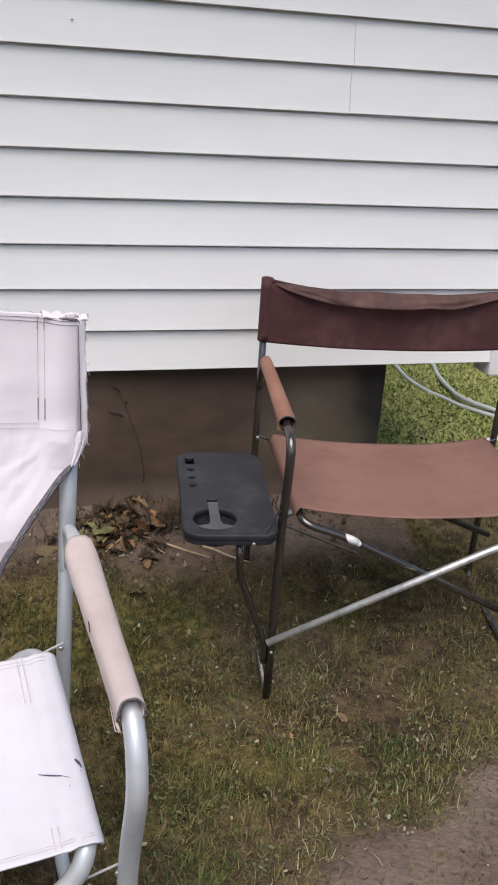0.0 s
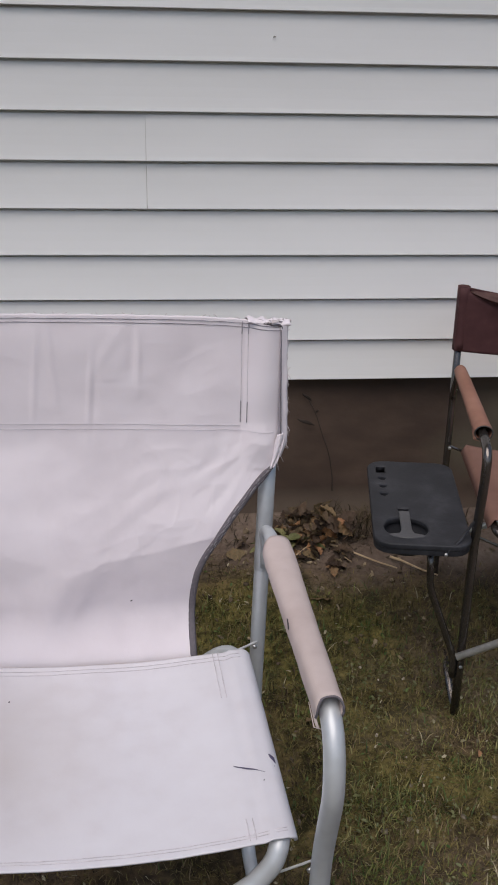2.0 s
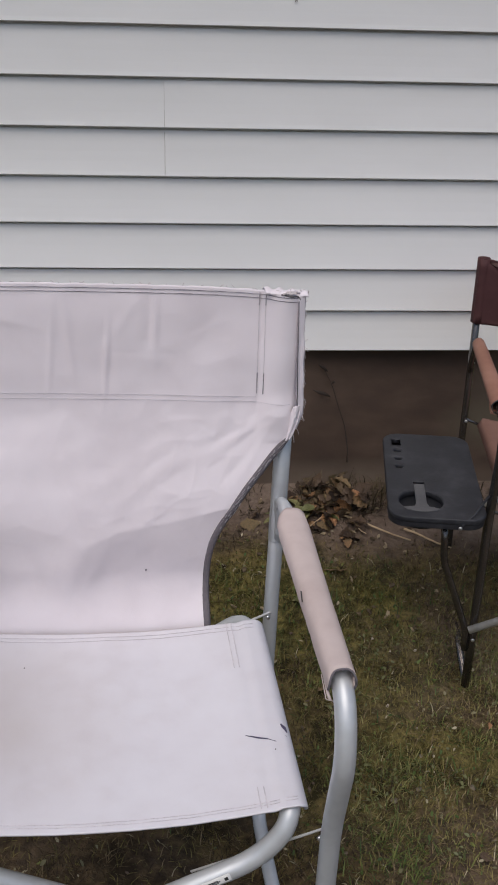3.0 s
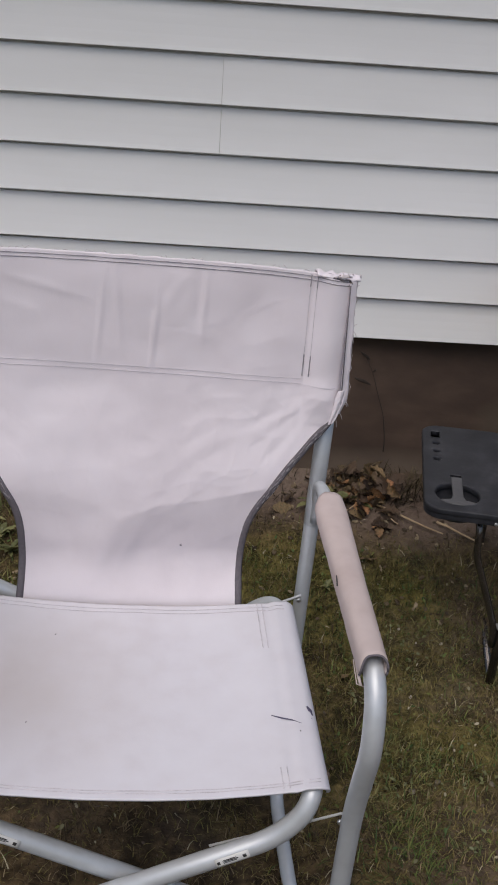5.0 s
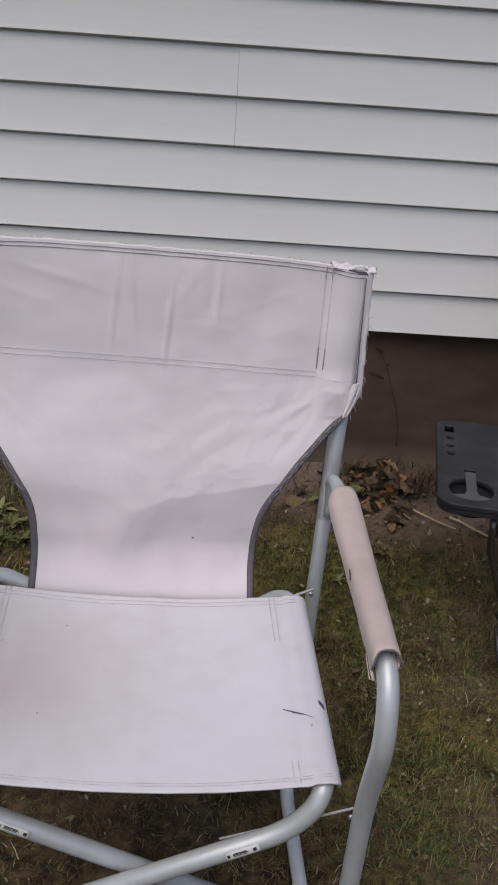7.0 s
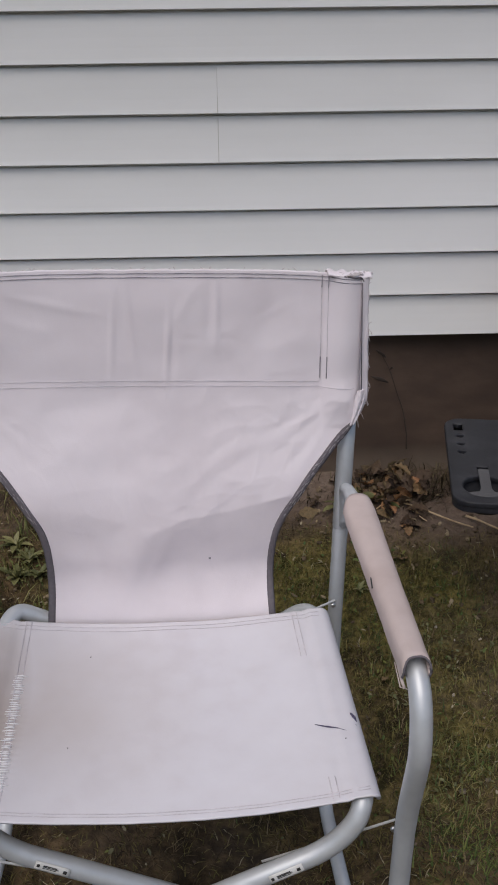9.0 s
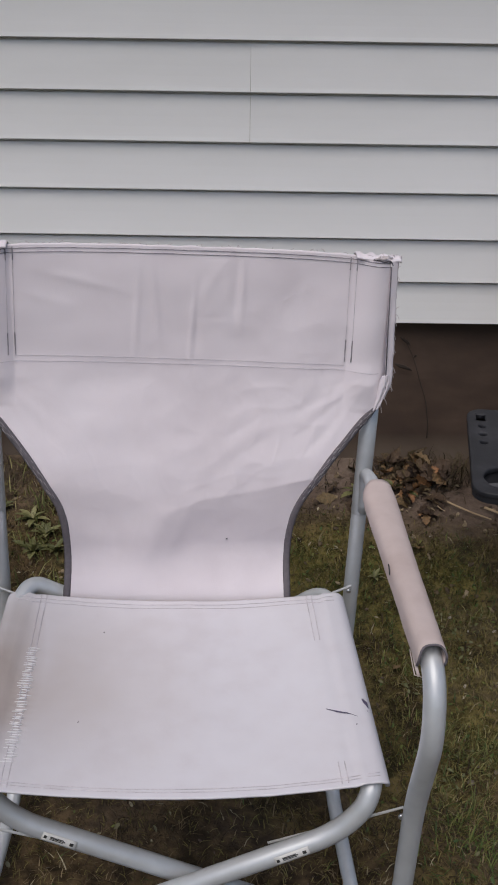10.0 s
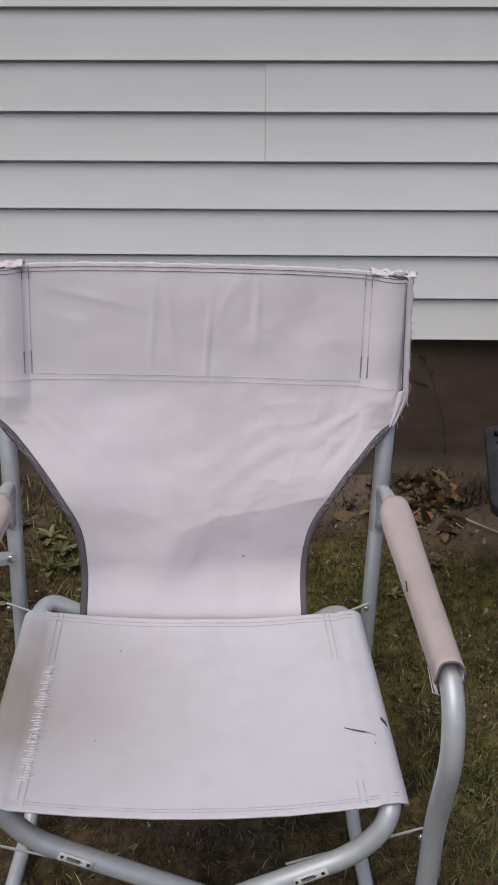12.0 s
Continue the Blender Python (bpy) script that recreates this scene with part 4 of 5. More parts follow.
def brown_back(u, v):
    x = (2 * u - 1) * 0.29
    sag = 0.036 * (1 - (2 * u - 1) ** 2)
    z = 0.773 - sag - (0.140 - sag * 0.4) * v
    return Vector((x, brown_back_y(x, z), z))


bback = sheet("back_cloth", brown_back, 50, 24, MAROON, brown_chair, 0.003, "dark maroon fabric back panel")


def back_fold(u, v):
    x = (2 * u - 1) * 0.266
    e = 1 - (2 * u - 1) ** 2
    z = 0.761 - 0.020 * e - (0.003 + 0.023 * min(1, 1.3 * e)) * v ** 1.6 + 0.004 * e * noise.noise((x * 14, v * 1.5, 8))
    return Vector((x, brown_back_y(x, z) - 0.003 - 0.034 * e ** 0.8 * v ** 0.7 - 0.0035 * noise.noise((x * 20, v * 3, 1)) * min(1, 3 * e), z + 0.003 * noise.noise((x * 9, v, 4)) * v))


sheet("top_fold", back_fold, 70, 14, FOLD_BROWN, bback, 0.003, "sagging folded top hem")
for s in (-1, 1):
    def wrap_b(u, v, s=s):
        a = 2 * math.pi * u
        return Vector((s * 0.28 + 0.0120 * math.cos(a), 0.21 + 0.0147 * math.sin(a), 0.769 - 0.136 * v))
    sheet("post_sleeve", wrap_b, 18, 8, MAROON, brown_chair, 0.002)


def brown_seat(u, v):
    y = -0.195 + 0.375 * v
    s = 2 * u - 1
    x = s * 0.2555
    z = BROWN["zf"] + (BROWN["zr"] - BROWN["zf"]) * v + 0.013 - 0.023 * (1 - abs(s) ** 2.4) + 0.002 * noise.noise((x * 7, y * 7, 2)) - 0.02 * max(0, abs(s) - 0.962) / 0.038
    return Vector((x, y + 0.006 * noise.noise((x * 6, 0, 3)) * (1 - v), z))


sheet("seat_cloth", brown_seat, 50, 36, TAN, brown_chair, 0.0025, "tan brown fabric seat")
# worn pale label on a crossing tube
by = BROWN["yf"] + BROWN["xy"] + 2.15 * BROWN["r"]
v, f = joined([sweep([(-0.158, by - 0.0004, 0.3820), (-0.144, by - 0.0006, 0.3765), (-0.130, by - 0.0004, 0.3693)], BROWN["r"] * BROWN["thin"] * 1.06, 12, taper=lambda t: 0.93 + 0.1 * math.sin(math.pi * t)), sweep([(-0.137, by - 0.0012, 0.3728), (-0.129, by - 0.0013, 0.3688), (-0.121, by - 0.0008, 0.3648)], BROWN["r"] * BROWN["thin"] * 0.9, 12, taper=lambda t: 0.8 + 0.25 * math.sin(math.pi * t))])
part("worn_label", mesh_of("worn_label", v, f, LABEL), brown_chair, "worn white label")
# side tray
TX0, TX1, TY0, TY1, TZ = -0.463, -0.294, -0.272, 0.08, 0.415
CUP_X, CUP_Y = -0.405, -0.211
loops = [round_rect(TX0, TY0, TX1, TY1, 0.032), ring(CUP_X, CUP_Y, 0.043)]
loops += [round_rect(-0.451, 0.022, -0.427, 0.058, 0.002, 2)] + [ring(-0.438, y, 0.0105, 14) for y in (-0.002, -0.038, -0.074)]
loops += [round_rect(CUP_X - 0.013, CUP_Y + 0.064, CUP_X + 0.013, CUP_Y + 0.080, 0.002, 2)]
tray = outline_plate("tray", loops, 0.006, 0.003, PLASTIC, brown_chair, pose(0, 0, 0), "black plastic side tray with cup holder")
for vert in tray.data.vertices:
    vert.co.z += TZ
outline_plate("tray_rim", [round_rect(TX0, TY0, TX1, TY1, 0.032), round_rect(TX0 + 0.006, TY0 + 0.006, TX1 - 0.006, TY1 - 0.006, 0.027)], 0.012, 0.0015, PLASTIC, tray, pose(0, 0, TZ - 0.0085))
cup = []
for z, rr in ((TZ, 0.0455), (TZ - 0.03, 0.042), (TZ - 0.03, 0.001)):
    cup.append([(CUP_X + rr * math.cos(2 * math.pi * k / 24), CUP_Y + rr * math.sin(2 * math.pi * k / 24), z) for k in range(24)])
part("tray_floor", mesh_of("tray_floor", *box((TX0 + 0.004, -0.09, TZ - 0.02), (-0.42, 0.066, TZ - 0.012)), PLASTIC, False), tray)
part("cup_holder", mesh_of("cup_holder", sum(cup, []), [(a * 24 + k, a * 24 + (k + 1) % 24, (a + 1) * 24 + (k + 1) % 24, (a + 1) * 24 + k) for a in range(2) for k in range(24)], PLASTIC), tray)
outline_plate("cup_tab", [[(CUP_X + a, CUP_Y + b) for a, b in ((-0.009, 0.062), (0.009, 0.062), (0.0085, -0.010), (0.012, -0.024), (0.031, -0.030), (0.027, -0.036), (0.010, -0.041), (-0.010, -0.041), (-0.027, -0.036), (-0.031, -0.030), (-0.012, -0.024), (-0.0085, -0.010))]], 0.003, 0.001, PLASTIC_GREY, tray, pose(0, 0, TZ + 0.005), "grey plastic cup tab")
tube("tray_leg", [(-0.36, 0.02, TZ - 0.02), (-0.36, -0.20, TZ - 0.022), (-0.358, -0.235, TZ - 0.05), (-0.355, -0.23, 0.31), (-0.296, -0.215, 0.15), (-0.292, -0.213, 0.10)], 0.0068, BRONZE, tray, 0.018)
tube("tray_brace", [(-0.285, -0.224, TZ + 0.034), (-0.315, -0.262, TZ + 0.012), (-0.340, -0.2795, TZ - 0.008)], 0.003, PLASTIC, tray, 0, seg=4, flat=0.3)
rivet((-0.340, -0.281, TZ - 0.008), (0, -1, 0), tray)


# ---- hose on the lawn beyond the building's corner ----
def hose(points, r):
    pts = [Vector((x, y, lie(x, y) + r + dz)) for x, y, dz in points]
    out = []
    for i in range(len(pts) - 1):
        p0, p1, p2, p3 = pts[max(i - 1, 0)], pts[i], pts[i + 1], pts[min(i + 2, len(pts) - 1)]
        for k in range(8):
            t = k / 8
            out.append(0.5 * ((2 * p1) + (p2 - p0) * t + (2 * p0 - 5 * p1 + 4 * p2 - p3) * t * t + (3 * p1 - p0 - 3 * p2 + p3) * t ** 3))
    return sweep(out + [pts[-1]], r, 10)


tagged(new("garden_hose", mesh_of("garden_hose", *hose([(1.80, 3.9, 0), (1.70, 3.5, 0), (1.647, 3.229, 0), (1.622, 3.055, 0), (1.633, 2.925, 0), (1.660, 2.839, 0), (1.682, 2.739, 0), (1.735, 2.606, 0), (1.85, 2.45, 0), (2.1, 2.30, 0), (2.45, 2.45, 0), (2.6, 3.0, 0), (2.4, 3.5, 0), (2.05, 3.6, 0), (1.87, 3.45, 0), (1.812, 3.233, 0), (1.752, 3.059, 0), (1.712, 2.867, 0.01), (1.706, 2.75, 0.016), (1.765, 2.60, 0.01), (1.80, 2.50, 0), (1.72, 2.44, 0), (1.575, 2.415, 0), (1.49, 2.40, 0)], 0.0080), HOSE)), "white garden hose looped on the lawn", "hose")


# ---- grass, dead blades, chips ----
def blades(name, mat, count, area, length, width, lean, label, keep, seed):
    rs = np.random.RandomState(seed)
    verts, faces = [], []
    x0, y0, x1, y1 = area
    for _ in range(count):
        x, y = rs.uniform(x0, x1), rs.uniform(y0, y1)
        if rs.rand() > keep(x, y):
            continue
        z = lie(x, y) - 0.003
        h = length * rs.uniform(0.45, 1.25)
        a = rs.uniform(0, 2 * math.pi)
        le = lean * rs.uniform(0.4, 1.5)
        dx, dy = math.cos(a), math.sin(a)
        sx, sy = -dy * width * rs.uniform(0.6, 1.3), dx * width
        up = math.cos(min(1.5, le)) * h
        out = math.sin(min(1.5, le)) * h
        o = len(verts)
        verts += [(x - sx, y - sy, z), (x + sx, y + sy, z),
                  (x + dx * out * 0.4 - sx * 0.8, y + dy * out * 0.4 - sy * 0.8, z + up * 0.62 + 0.003), (x + dx * out * 0.4 + sx * 0.8, y + dy * out * 0.4 + sy * 0.8, z + up * 0.62 + 0.003),
                  (x + dx * out, y + dy * out, z + up * 0.92 + 0.004)]
        faces += [(o, o + 1, o + 3, o + 2), (o + 2, o + 3, o + 4)]
    return tagged(new(name, mesh_of(name, verts, faces, mat)), label, "grass", kind="stuff")


def patch(x, y, s, lo, hi):
    return min(1, max(0, (noise.noise((x * s, y * s, 20.0)) * 0.5 + 0.5 - lo) / (hi - lo)))


NEAR = (-0.85, 0.55, 1.75, 2.08)


def chair_shade_thin(x, y):
    """Fewer blades under the pale chair; the dark ground left showing paints in its shade."""
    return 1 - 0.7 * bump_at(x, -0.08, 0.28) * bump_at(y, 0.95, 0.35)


blades("grass", GRASS, 250000, NEAR, 0.020, 0.0008, 1.3, "thin short olive green grass", lambda x, y: (1 - bare(x, y)) * chair_shade_thin(x, y) * (0.34 + 0.66 * lush(x, y)) * (0.45 + 0.55 * patch(x, y, 13.0, 0.35, 0.6)), 1)
blades("grass_tufts", TUFT, 70000, NEAR, 0.028, 0.0010, 1.2, "greener tufts of grass", lambda x, y: (1 - bare(x, y)) * chair_shade_thin(x, y) * max(0.04, lush(x, y) - 0.15) * (0.12 + 0.88 * patch(x, y, 8.0, 0.4, 0.65)), 6)
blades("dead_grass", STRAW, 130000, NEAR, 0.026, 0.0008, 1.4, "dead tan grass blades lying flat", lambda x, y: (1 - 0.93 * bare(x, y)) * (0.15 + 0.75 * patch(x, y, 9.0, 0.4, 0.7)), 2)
blades("dead_grass", STRAW_PALE, 6500, NEAR, 0.030, 0.0011, 1.45, "pale bleached grass blades on top of the turf", lambda x, y: (1 - 0.8 * bare(x, y)) * chair_shade_thin(x, y) * (0.1 + 0.9 * patch(x, y, 17.0, 0.45, 0.7)), 12)
blades("grass_tufts", GRASS_PALE, 2600, (-0.66, 1.66, -0.26, 2.07), 0.05, 0.0014, 0.9, "longer pale grass at the foot of the board", lambda x, y: 0.05 + 0.45 * patch(x, y, 14.0, 0.42, 0.62), 8)
blades("grass", GRASS, 60000, (-3.2, -2.6, 3.6, 2.0), 0.035, 0.0018, 1.2, "short olive grass round about", lambda x, y: 0.0 if -0.8 < x < 1.7 and y > 0.6 else (1 - bare(x, y)) * (0.3 + 0.7 * lush(x, y)), 9)
blades("dead_weeds", DARK_STALK, 1900, (0.16, 1.99, 1.0, 2.095), 0.060, 0.0014, 1.15, "dark dead weed stalks along the foot of the board", lambda x, y: 0.12 + 0.88 * bump_at(x, 0.48, 0.13), 21)
blades("dead_weeds", DARK_STALK, 900, (-0.8, 1.98, 0.2, 2.095), 0.05, 0.0011, 0.8, "dark dead weed stalks along the foot of the board", lambda x, y: patch(x, y, 8.0, 0.4, 0.7), 22)


blades("grass_tufts", TUFT, 5200, (0.70, 1.16, 0.88, 1.34), 0.022, 0.0010, 1.25, "dark green clump of grass by the bare dirt", lambda x, y: 0.4 * bump_at(x, 0.785, 0.04) * bump_at(y, 1.255, 0.048), 41)
blades("grass_tufts", TUFT, 1300, (0.24, 0.94, 0.50, 1.12), 0.030, 0.0010, 1.1, "longer green grass in front", lambda x, y: 0.9 * bump_at(x, 0.36, 0.08) * bump_at(y, 1.02, 0.05), 42)
blades("dead_grass", STRAW_PALE, 5200, (0.5, 0.98, 1.2, 1.36), 0.027, 0.0009, 1.45, "bleached straw along the edge of the bare dirt", lambda x, y: 0.42 * bump_at(y - dirt_edge(x), 0.02, 0.045), 43)


def leaflets(name, mat, count, area, size, label, keep, seed):
    """Small oval leaves of creeping plants, lying nearly flat among the grass."""
    rs = np.random.RandomState(seed)
    verts, faces = [], []
    for _ in range(count):
        x, y = rs.uniform(area[0], area[2]), rs.uniform(area[1], area[3])
        if rs.rand() > keep(x, y):
            continue
        s = size * rs.uniform(0.5, 1.35)
        m = pose(x, y, lie(x, y) + 0.006 + rs.uniform(0, 0.009), rs.uniform(-40, 40), rs.uniform(-40, 40), rs.uniform(0, 360))
        o = len(verts)
        verts += [m @ Vector((s * a, s * b, s * c)) for a, b, c in ((-1, 0, 0), (-0.5, 0.42, 0.12), (0.35, 0.5, 0.14), (1, 0, -0.1), (0.35, -0.5, 0.14), (-0.5, -0.42, 0.12), (0, 0, 0))]
        faces += [(o + k, o + (k + 1) % 6, o + 6) for k in range(6)]
    return tagged(new(name, mesh_of(name, verts, faces, mat)), label, "leaves", kind="stuff")


leaflets("ground_leaflets", TUFT, 9000, NEAR, 0.0042, "tiny green leaves of creeping plants in the turf", lambda x, y: (1 - bare(x, y)) * chair_shade_thin(x, y) * (0.15 + 0.85 * lush(x, y)) * (0.2 + 0.8 * patch(x, y, 10.0, 0.4, 0.65)), 31)
leaflets("ground_leaflets", PALE_LEAFLET, 1500, NEAR, 0.0050, "tiny pale leaves and petals in the turf", lambda x, y: (1 - 0.7 * bare(x, y)) * (0.2 + 0.8 * patch(x, y, 7.0, 0.45, 0.7)), 32)
leaflets("ground_leaflets", PALE_LEAFLET, 700, (0.42, 1.02, 1.25, 1.5), 0.0040, "tiny pale leaves along the thin edge of the turf", lambda x, y: (1 - 0.6 * bare(x, y)) * patch(x, y, 11.0, 0.45, 0.7), 33)
leaflets("ground_leaflets", WEED, 2600, (0.30, 1.02, 1.25, 1.62), 0.0044, "small green clover leaves in clumps", lambda x, y: (1 - bare(x, y)) * patch(x + 3, y, 8.0, 0.5, 0.68), 34)
blades("grass_tufts", GRASS_PALE, 15000, (0.28, 1.02, 1.25, 1.62), 0.024, 0.0010, 1.2, "lighter yellow-green grass in clumps", lambda x, y: (1 - bare(x, y)) * patch(x - 2, y, 7.0, 0.48, 0.66), 44)
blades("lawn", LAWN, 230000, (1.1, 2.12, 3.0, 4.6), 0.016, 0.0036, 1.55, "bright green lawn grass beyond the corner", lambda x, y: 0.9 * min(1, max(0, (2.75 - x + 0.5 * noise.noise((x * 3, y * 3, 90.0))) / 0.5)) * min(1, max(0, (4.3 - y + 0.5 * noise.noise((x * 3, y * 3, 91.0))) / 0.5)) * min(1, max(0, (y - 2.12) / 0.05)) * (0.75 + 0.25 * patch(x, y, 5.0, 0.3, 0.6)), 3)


def chips(name, count, area, size, mat, label, keep, seed):
    rs = np.random.RandomState(seed)
    pieces = []
    for _ in range(count):
        x, y = rs.uniform(area[0], area[2]), rs.uniform(area[1], area[3])
        if rs.rand() > keep(x, y):
            continue
        s = size * rs.uniform(0.4, 1.4)
        m = pose(x, y, lie(x, y) + s * 0.35 + 0.002, rs.uniform(-35, 35), rs.uniform(-35, 35), rs.uniform(0, 360))
        n = rs.randint(5, 8)
        up = [m @ Vector((s * math.cos(2 * math.pi * k / n) * rs.uniform(0.6, 1.2), s * 0.7 * math.sin(2 * math.pi * k / n) * rs.uniform(0.6, 1.2), s * 0.18 * rs.uniform(0.3, 1.2))) for k in range(n)]
        dn = [q - Vector((0, 0, s * 0.4)) for q in up]
        top = m @ Vector((0, 0, s * 0.35))
        pieces.append((up + dn + [top], [(k, (k + 1) % n, 2 * n) for k in range(n)] + [(k, k + n, (k + 1) % n + n, (k + 1) % n) for k in range(n)]))
    v, f = joined(pieces)
    return tagged(new(name, mesh_of(name, v, f, mat, False)), label, "debris", kind="stuff")


chips("wood_chips", 430, NEAR, 0.0034, CHIP, "small pale chips and bits in the grass", lambda x, y: 0.75, 4)
for x, y, sz in ((0.646, 1.227, 0.011), (0.627, 1.203, 0.009), (0.578, 1.169, 0.008), (0.382, 1.153, 0.009), (0.431, 1.178, 0.007), (0.454, 1.258, 0.006), (0.596, 1.491, 0.007), (0.524, 1.174, 0.008), (0.71, 1.30, 0.008), (0.69, 1.21, 0.007)):
    rs = random.Random(int(x * 1000))
    n = 9
    sz *= 0.75
    vs = [(sz * math.cos(2 * math.pi * k / n) * rs.uniform(0.75, 1.2), sz * 0.8 * math.sin(2 * math.pi * k / n) * rs.uniform(0.75, 1.2), h * sz) for h in (-0.4, 0.15) for k in range(n)] + [(0, 0, sz * 0.35)]
    fs = [(k, (k + 1) % n, n + (k + 1) % n, n + k) for k in range(n)] + [(n + k, n + (k + 1) % n, 2 * n) for k in range(n)]
    sz *= 0.55
    pebble = tagged(new("pebble", mesh_of("pebble", vs, fs, CHIP)), "small pale pebble lying in the grass", "pebble", "pebbles in the grass")
    pebble.matrix_basis = pose(x, y, lie(x, y) + sz * 0.6, rs.uniform(-15, 15), rs.uniform(-15, 15), rs.uniform(0, 360))
chips("leaf_litter", 1300, (-0.75, 1.6, 0.95, 2.07), 0.0065, LITTER, "tan bits of dry litter on the soil by the board", lambda x, y: min(1, max(0, 0.3 + 0.9 * noise.noise((x * 5, y * 5, 70.0)) + 0.5 * bump_at(x, 0.4, 0.25) * bump_at(y, 1.95, 0.1))), 14)
chips("soil_crumbs", 1500, NEAR, 0.004, SOIL, "dark crumbs of soil", lambda x, y: 0.25 + 0.75 * bare(x, y), 5)

# ---- dry leaves against the board ----
ORANGE_LEAF = material("orange_leaf", [(0.25, (0.20, 0.10, 0.05)), (0.6, (0.36, 0.18, 0.085)), (0.85, (0.5, 0.29, 0.15))], rough=0.7, scale=30, fine=120, bump=0.4, bump_scale=150)
leaf_meshes = []
for k in range(5):
    rr = random.Random(40 + k)
    n = 14
    verts, faces = [], []
    lobes = rr.randint(3, 5)
    for i in range(n + 1):
        t = i / n
        wid = 0.42 * math.sin(math.pi * min(1, t * 0.98 + 0.02)) ** 0.8 * (1 + 0.16 * math.sin(t * math.pi * 2 * lobes) + 0.12 * rr.uniform(-1, 1))
        curl = 0.7 * math.sin(t * 3 + k) * (0.5 + 0.5 * rr.random())
        for s in (-1, -0.5, 0, 0.5, 1):
            verts.append(((t - 0.5) * 1.4, s * wid, 0.22 * abs(s) ** 1.5 * wid * 2 * (1 if k % 2 else -0.5) + 0.45 * curl * (t - 0.5) + 0.07 * rr.uniform(-1, 1)))
    for i in range(n):
        for s in range(4):
            a = i * 5 + s
            faces.append((a, a + 1, a + 6, a + 5))
    leaf_meshes.append(mesh_of("leaf", verts, faces, LEAF))
rl = random.Random(77)
pile = thing("leaf_pile", pose(0.40, 2.0, lie(0.40, 2.0)), "heap of dry brown leaves against the board", "leaves")
for k in range(105):
    x, y = rl.gauss(-0.028, 0.062), rl.gauss(0.005, 0.05)
    y = min(y, 0.10)
    h = max(0.004, 0.07 * bump_at(x, 0.03, 0.08) * bump_at(y, 0.04, 0.08) * rl.uniform(0.1, 1.25))
    s = rl.uniform(0.019, 0.043)
    part("leaf", leaf_meshes[k % 5], pile, "", pose(x, y, lie(0.4 + x, 2.0 + y) - lie(0.4, 2.0) + h + 0.006, rl.uniform(-60, 60), rl.uniform(-60, 60), rl.uniform(0, 360)) @ Matrix.Scale(s, 4))
part("leaf", leaf_meshes[1], pile, "", pose(-0.012, -0.035, 0.022, 35, 10, 70) @ Matrix.Scale(0.028, 4))
part("leaf", leaf_meshes[2], pile, "", pose(0.075, 0.02, 0.055, 40, -15, 10) @ Matrix.Scale(0.036, 4))
for k, (x, y) in enumerate(((0.72, 1.36), (-0.35, 1.75), (0.415, 1.90), (0.42, 1.88), (0.85, 1.75), (0.30, 1.45), (-0.55, 1.95), (-0.2, 1.98), (0.75, 1.95), (0.95, 1.98), (0.5, 1.02))):
    tagged(part("dry_leaf", leaf_meshes[k % 5], None, "", pose(x, y, lie(x, y) + 0.012, rl.uniform(-25, 25), rl.uniform(-25, 25), rl.uniform(0, 360)) @ Matrix.Scale(rl.uniform(0.012, 0.024), 4)), "single dry brown leaf on the ground", "leaf", "scattered dry leaves")
orange = leaf_meshes[1].copy()
orange.materials.clear()
orange.materials.append(ORANGE_LEAF)
for x, y, z, q, turn in ((0.391, 1.945, 0.020, 0.026, 110), (0.452, 2.005, 0.045, 0.024, 20), (0.60, 1.325, 0.010, 0.011, 70)):
    tagged(part("orange_leaf", orange, None, "", pose(x, y, lie(x, y) + z, 30, -10, turn) @ Matrix.Scale(q, 4)), "bright orange dry leaf on the ground", "leaf", "orange leaves")
for a, b, q in (((0.420, 1.974), (0.571, 1.880), 0.0030), ((0.563, 1.922), (0.663, 1.856), 0.0032), ((0.33, 1.93), (0.385, 1.985), 0.0019), ((0.438, 1.947), (0.468, 1.908), 0.0018)):
    pts = [Vector((a[0] + (b[0] - a[0]) * t, a[1] + (b[1] - a[1]) * t, lie(a[0], a[1]) * (1 - t) + lie(b[0], b[1]) * t + 0.012 + 0.0015 * math.sin(t * 7))) for t in (0, 0.25, 0.5, 0.75, 1)]
    tagged(new("stick", mesh_of("stick", *sweep(pts, q, 7, taper=lambda t: 1 - 0.4 * t), TWIG)), "thin pale straw stick on the soil", "stick", "sticks by the leaves")


# ---- broad-leaved weeds ----
def weed_mesh(n=8):
    verts, faces = [], []
    for i in range(n + 1):
        t = i / n
        wid = 0.16 * math.sin(math.pi * (0.06 + 0.94 * t)) ** 0.9
        for s in (-1, 0, 1):
            verts.append((t, s * wid, 0.55 * t - 0.5 * t * t + 0.05 * abs(s)))
    for i in range(n):
        for s in range(2):
            a = i * 3 + s
            faces.append((a, a + 1, a + 4, a + 3))
    return mesh_of("leaf", verts, faces, WEED)


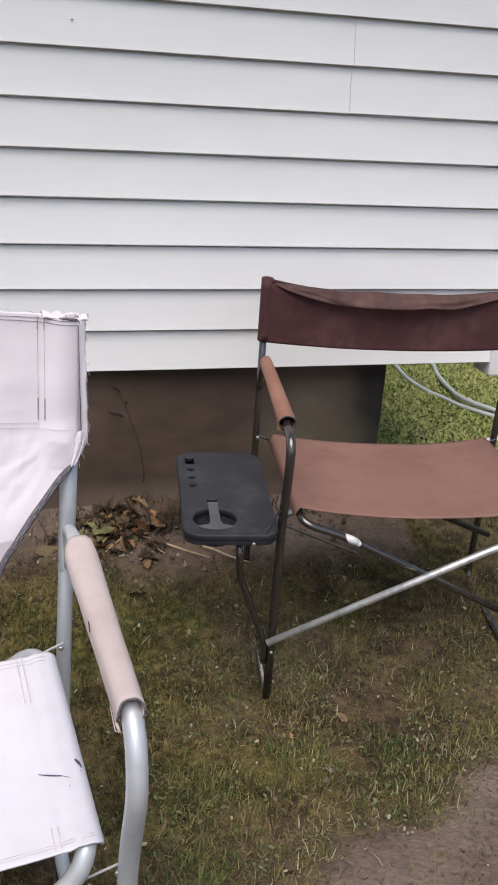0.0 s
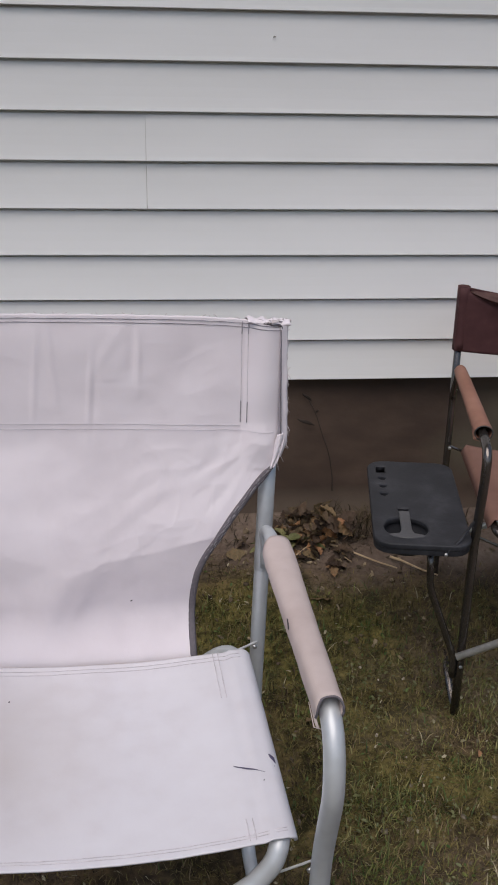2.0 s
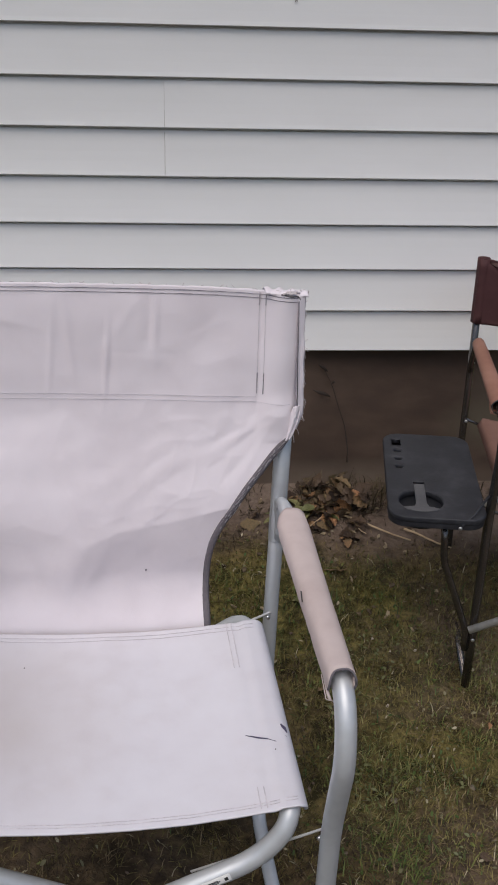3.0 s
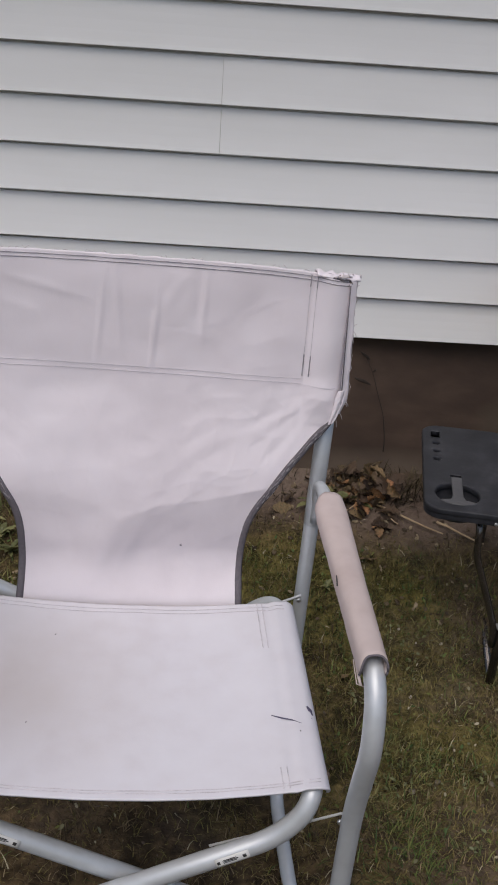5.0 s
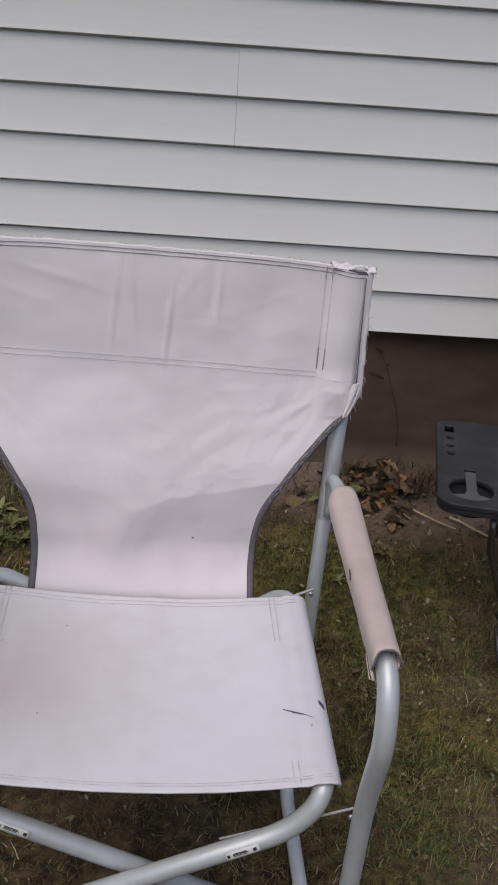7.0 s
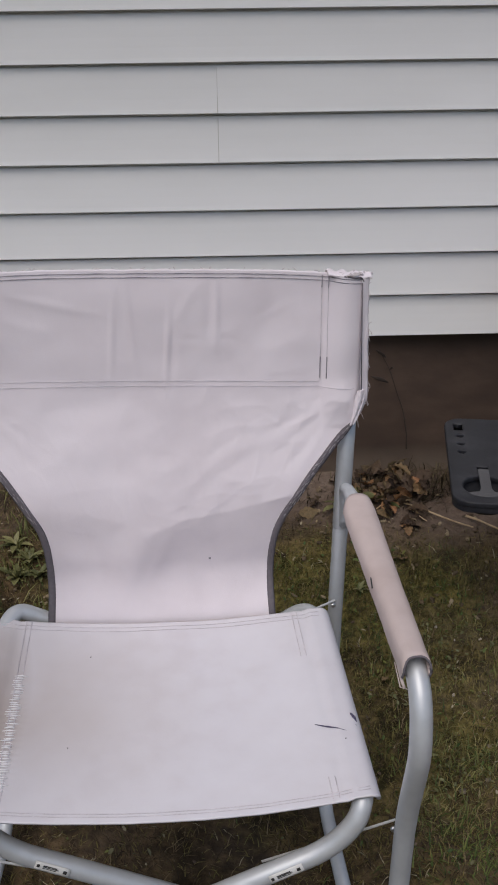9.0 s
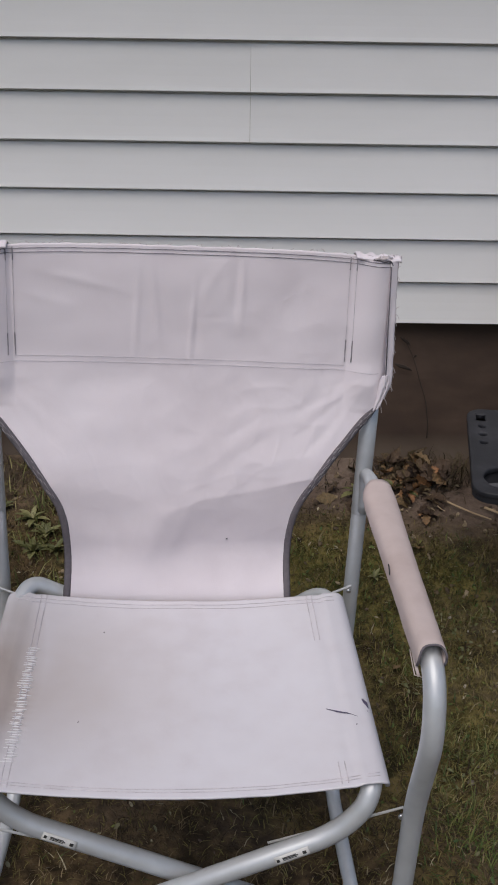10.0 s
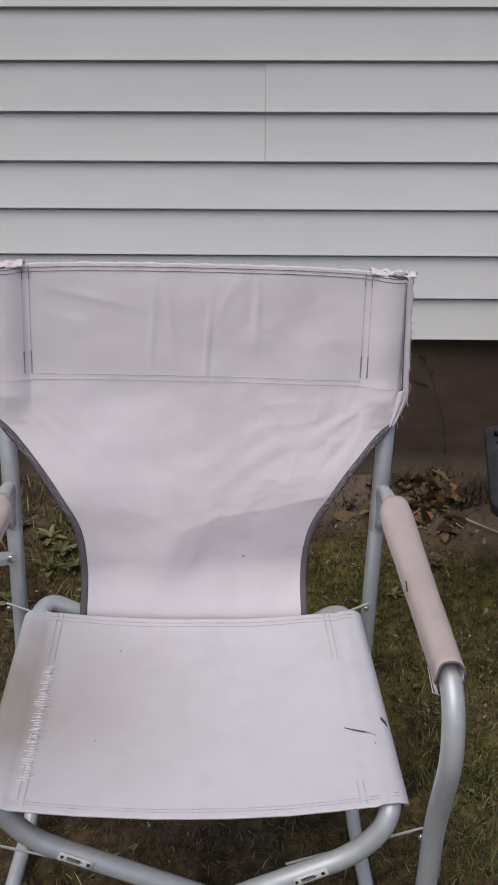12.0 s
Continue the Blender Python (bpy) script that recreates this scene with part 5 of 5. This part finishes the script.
wm = weed_mesh()
rw = random.Random(9)
for x, y, s, c in ((-0.47, 1.78, 0.055, 9), (-0.53, 1.68, 0.06, 8), (-0.40, 1.95, 0.05, 7), (-0.58, 1.9, 0.06, 8), (-0.50, 1.60, 0.05, 7), (0.285, 1.715, 0.022, 12), (0.27, 1.98, 0.05, 6), (0.335, 2.0, 0.065, 9), (0.37, 1.985, 0.05, 6), (0.10, 1.50, 0.04, 6), (-0.65, 1.72, 0.06, 8), (-0.45, 1.83, 0.042, 14), (-0.42, 1.78, 0.04, 13), (-0.49, 1.88, 0.04, 12), (-0.44, 1.92, 0.034, 12), (-0.38, 1.84, 0.034, 12)):
    weed = thing("weed", pose(x, y, lie(x, y)), "small green broad-leaved weed in the grass", "weed", "weeds by the building")
    for k in range(c):
        part("leaf", wm, weed, "", pose(0, 0, 0.002, 0, rw.uniform(-45, 0), 360 * k / c + rw.uniform(-20, 20)) @ Matrix.Scale(s * rw.uniform(0.6, 1.2), 4))

broad = []
for i in range(11):
    t = i / 10
    wid = 0.40 * math.sin(math.pi * min(1, 0.04 + 0.96 * t)) ** 0.7 * (1 - 0.2 * t)
    broad += [(t, s * wid, 0.12 * math.sin(3 * t) + 0.10 * abs(s)) for s in (-1, -0.5, 0, 0.5, 1)]
broad_leaf = mesh_of("broad_leaf", broad, [(i * 5 + k, i * 5 + k + 1, i * 5 + k + 6, i * 5 + k + 5) for i in range(10) for k in range(4)], WEED)
for x, y, s, turn, z in ((0.352, 1.975, 0.036, 200, 0.035), (0.300, 1.935, 0.028, 150, 0.012), (0.272, 1.90, 0.024, 60, 0.010), (0.318, 1.99, 0.030, 250, 0.03)):
    tagged(part("weed_leaf", broad_leaf, None, "", pose(x, y, lie(x, y) + z, -12, 8, turn) @ Matrix.Scale(s, 4)), "broad pale green leaf lying by the dry leaves", "leaf", "broad leaves by the board")

# ---- dead vine on the board ----
DEAD = material("dead_vine", [(0.3, (0.022, 0.016, 0.013)), (0.7, (0.048, 0.034, 0.026))], rough=0.9, fine=120, bump=0.2)
vine = thing("dead_vine", pose(0.40, 2.098, 0.24), "thin dead vine with shrivelled leaves clinging to the board", "vine")
for stem in [((0.048, 0.0, -0.03), (0.048, 0.002, 0.002), (0.037, 0.006, 0.069), (0.017, 0.008, 0.122), (0.0, 0.010, 0.175), (-0.027, 0.011, 0.224))]:
    tube("stem", stem, 0.0014, DEAD, vine, radius=0.02, seg=6, taper=lambda t: 1.1 - 0.6 * t)
for (x, z), (x1, z1), wid in (((-0.002, 0.142), (-0.047, 0.163), 0.0050), ((-0.011, 0.206), (-0.037, 0.229), 0.0036), ((0.0, 0.175), (0.007, 0.186), 0.0030)):
    v, f = sweep([(x + (x1 - x) * t, 0.009 - 0.004 * math.sin(math.pi * t), z + (z1 - z) * t + 0.002 * math.sin(5 * t)) for t in (0, 0.2, 0.4, 0.6, 0.8, 1)], wid, 8, 0.22, up=(0, 1, 0), taper=lambda t: max(0.08, math.sin(math.pi * (0.05 + 0.93 * t))))
    part("leaf", mesh_of("leaf", v, f, DEAD), vine, "dark shrivelled leaf")
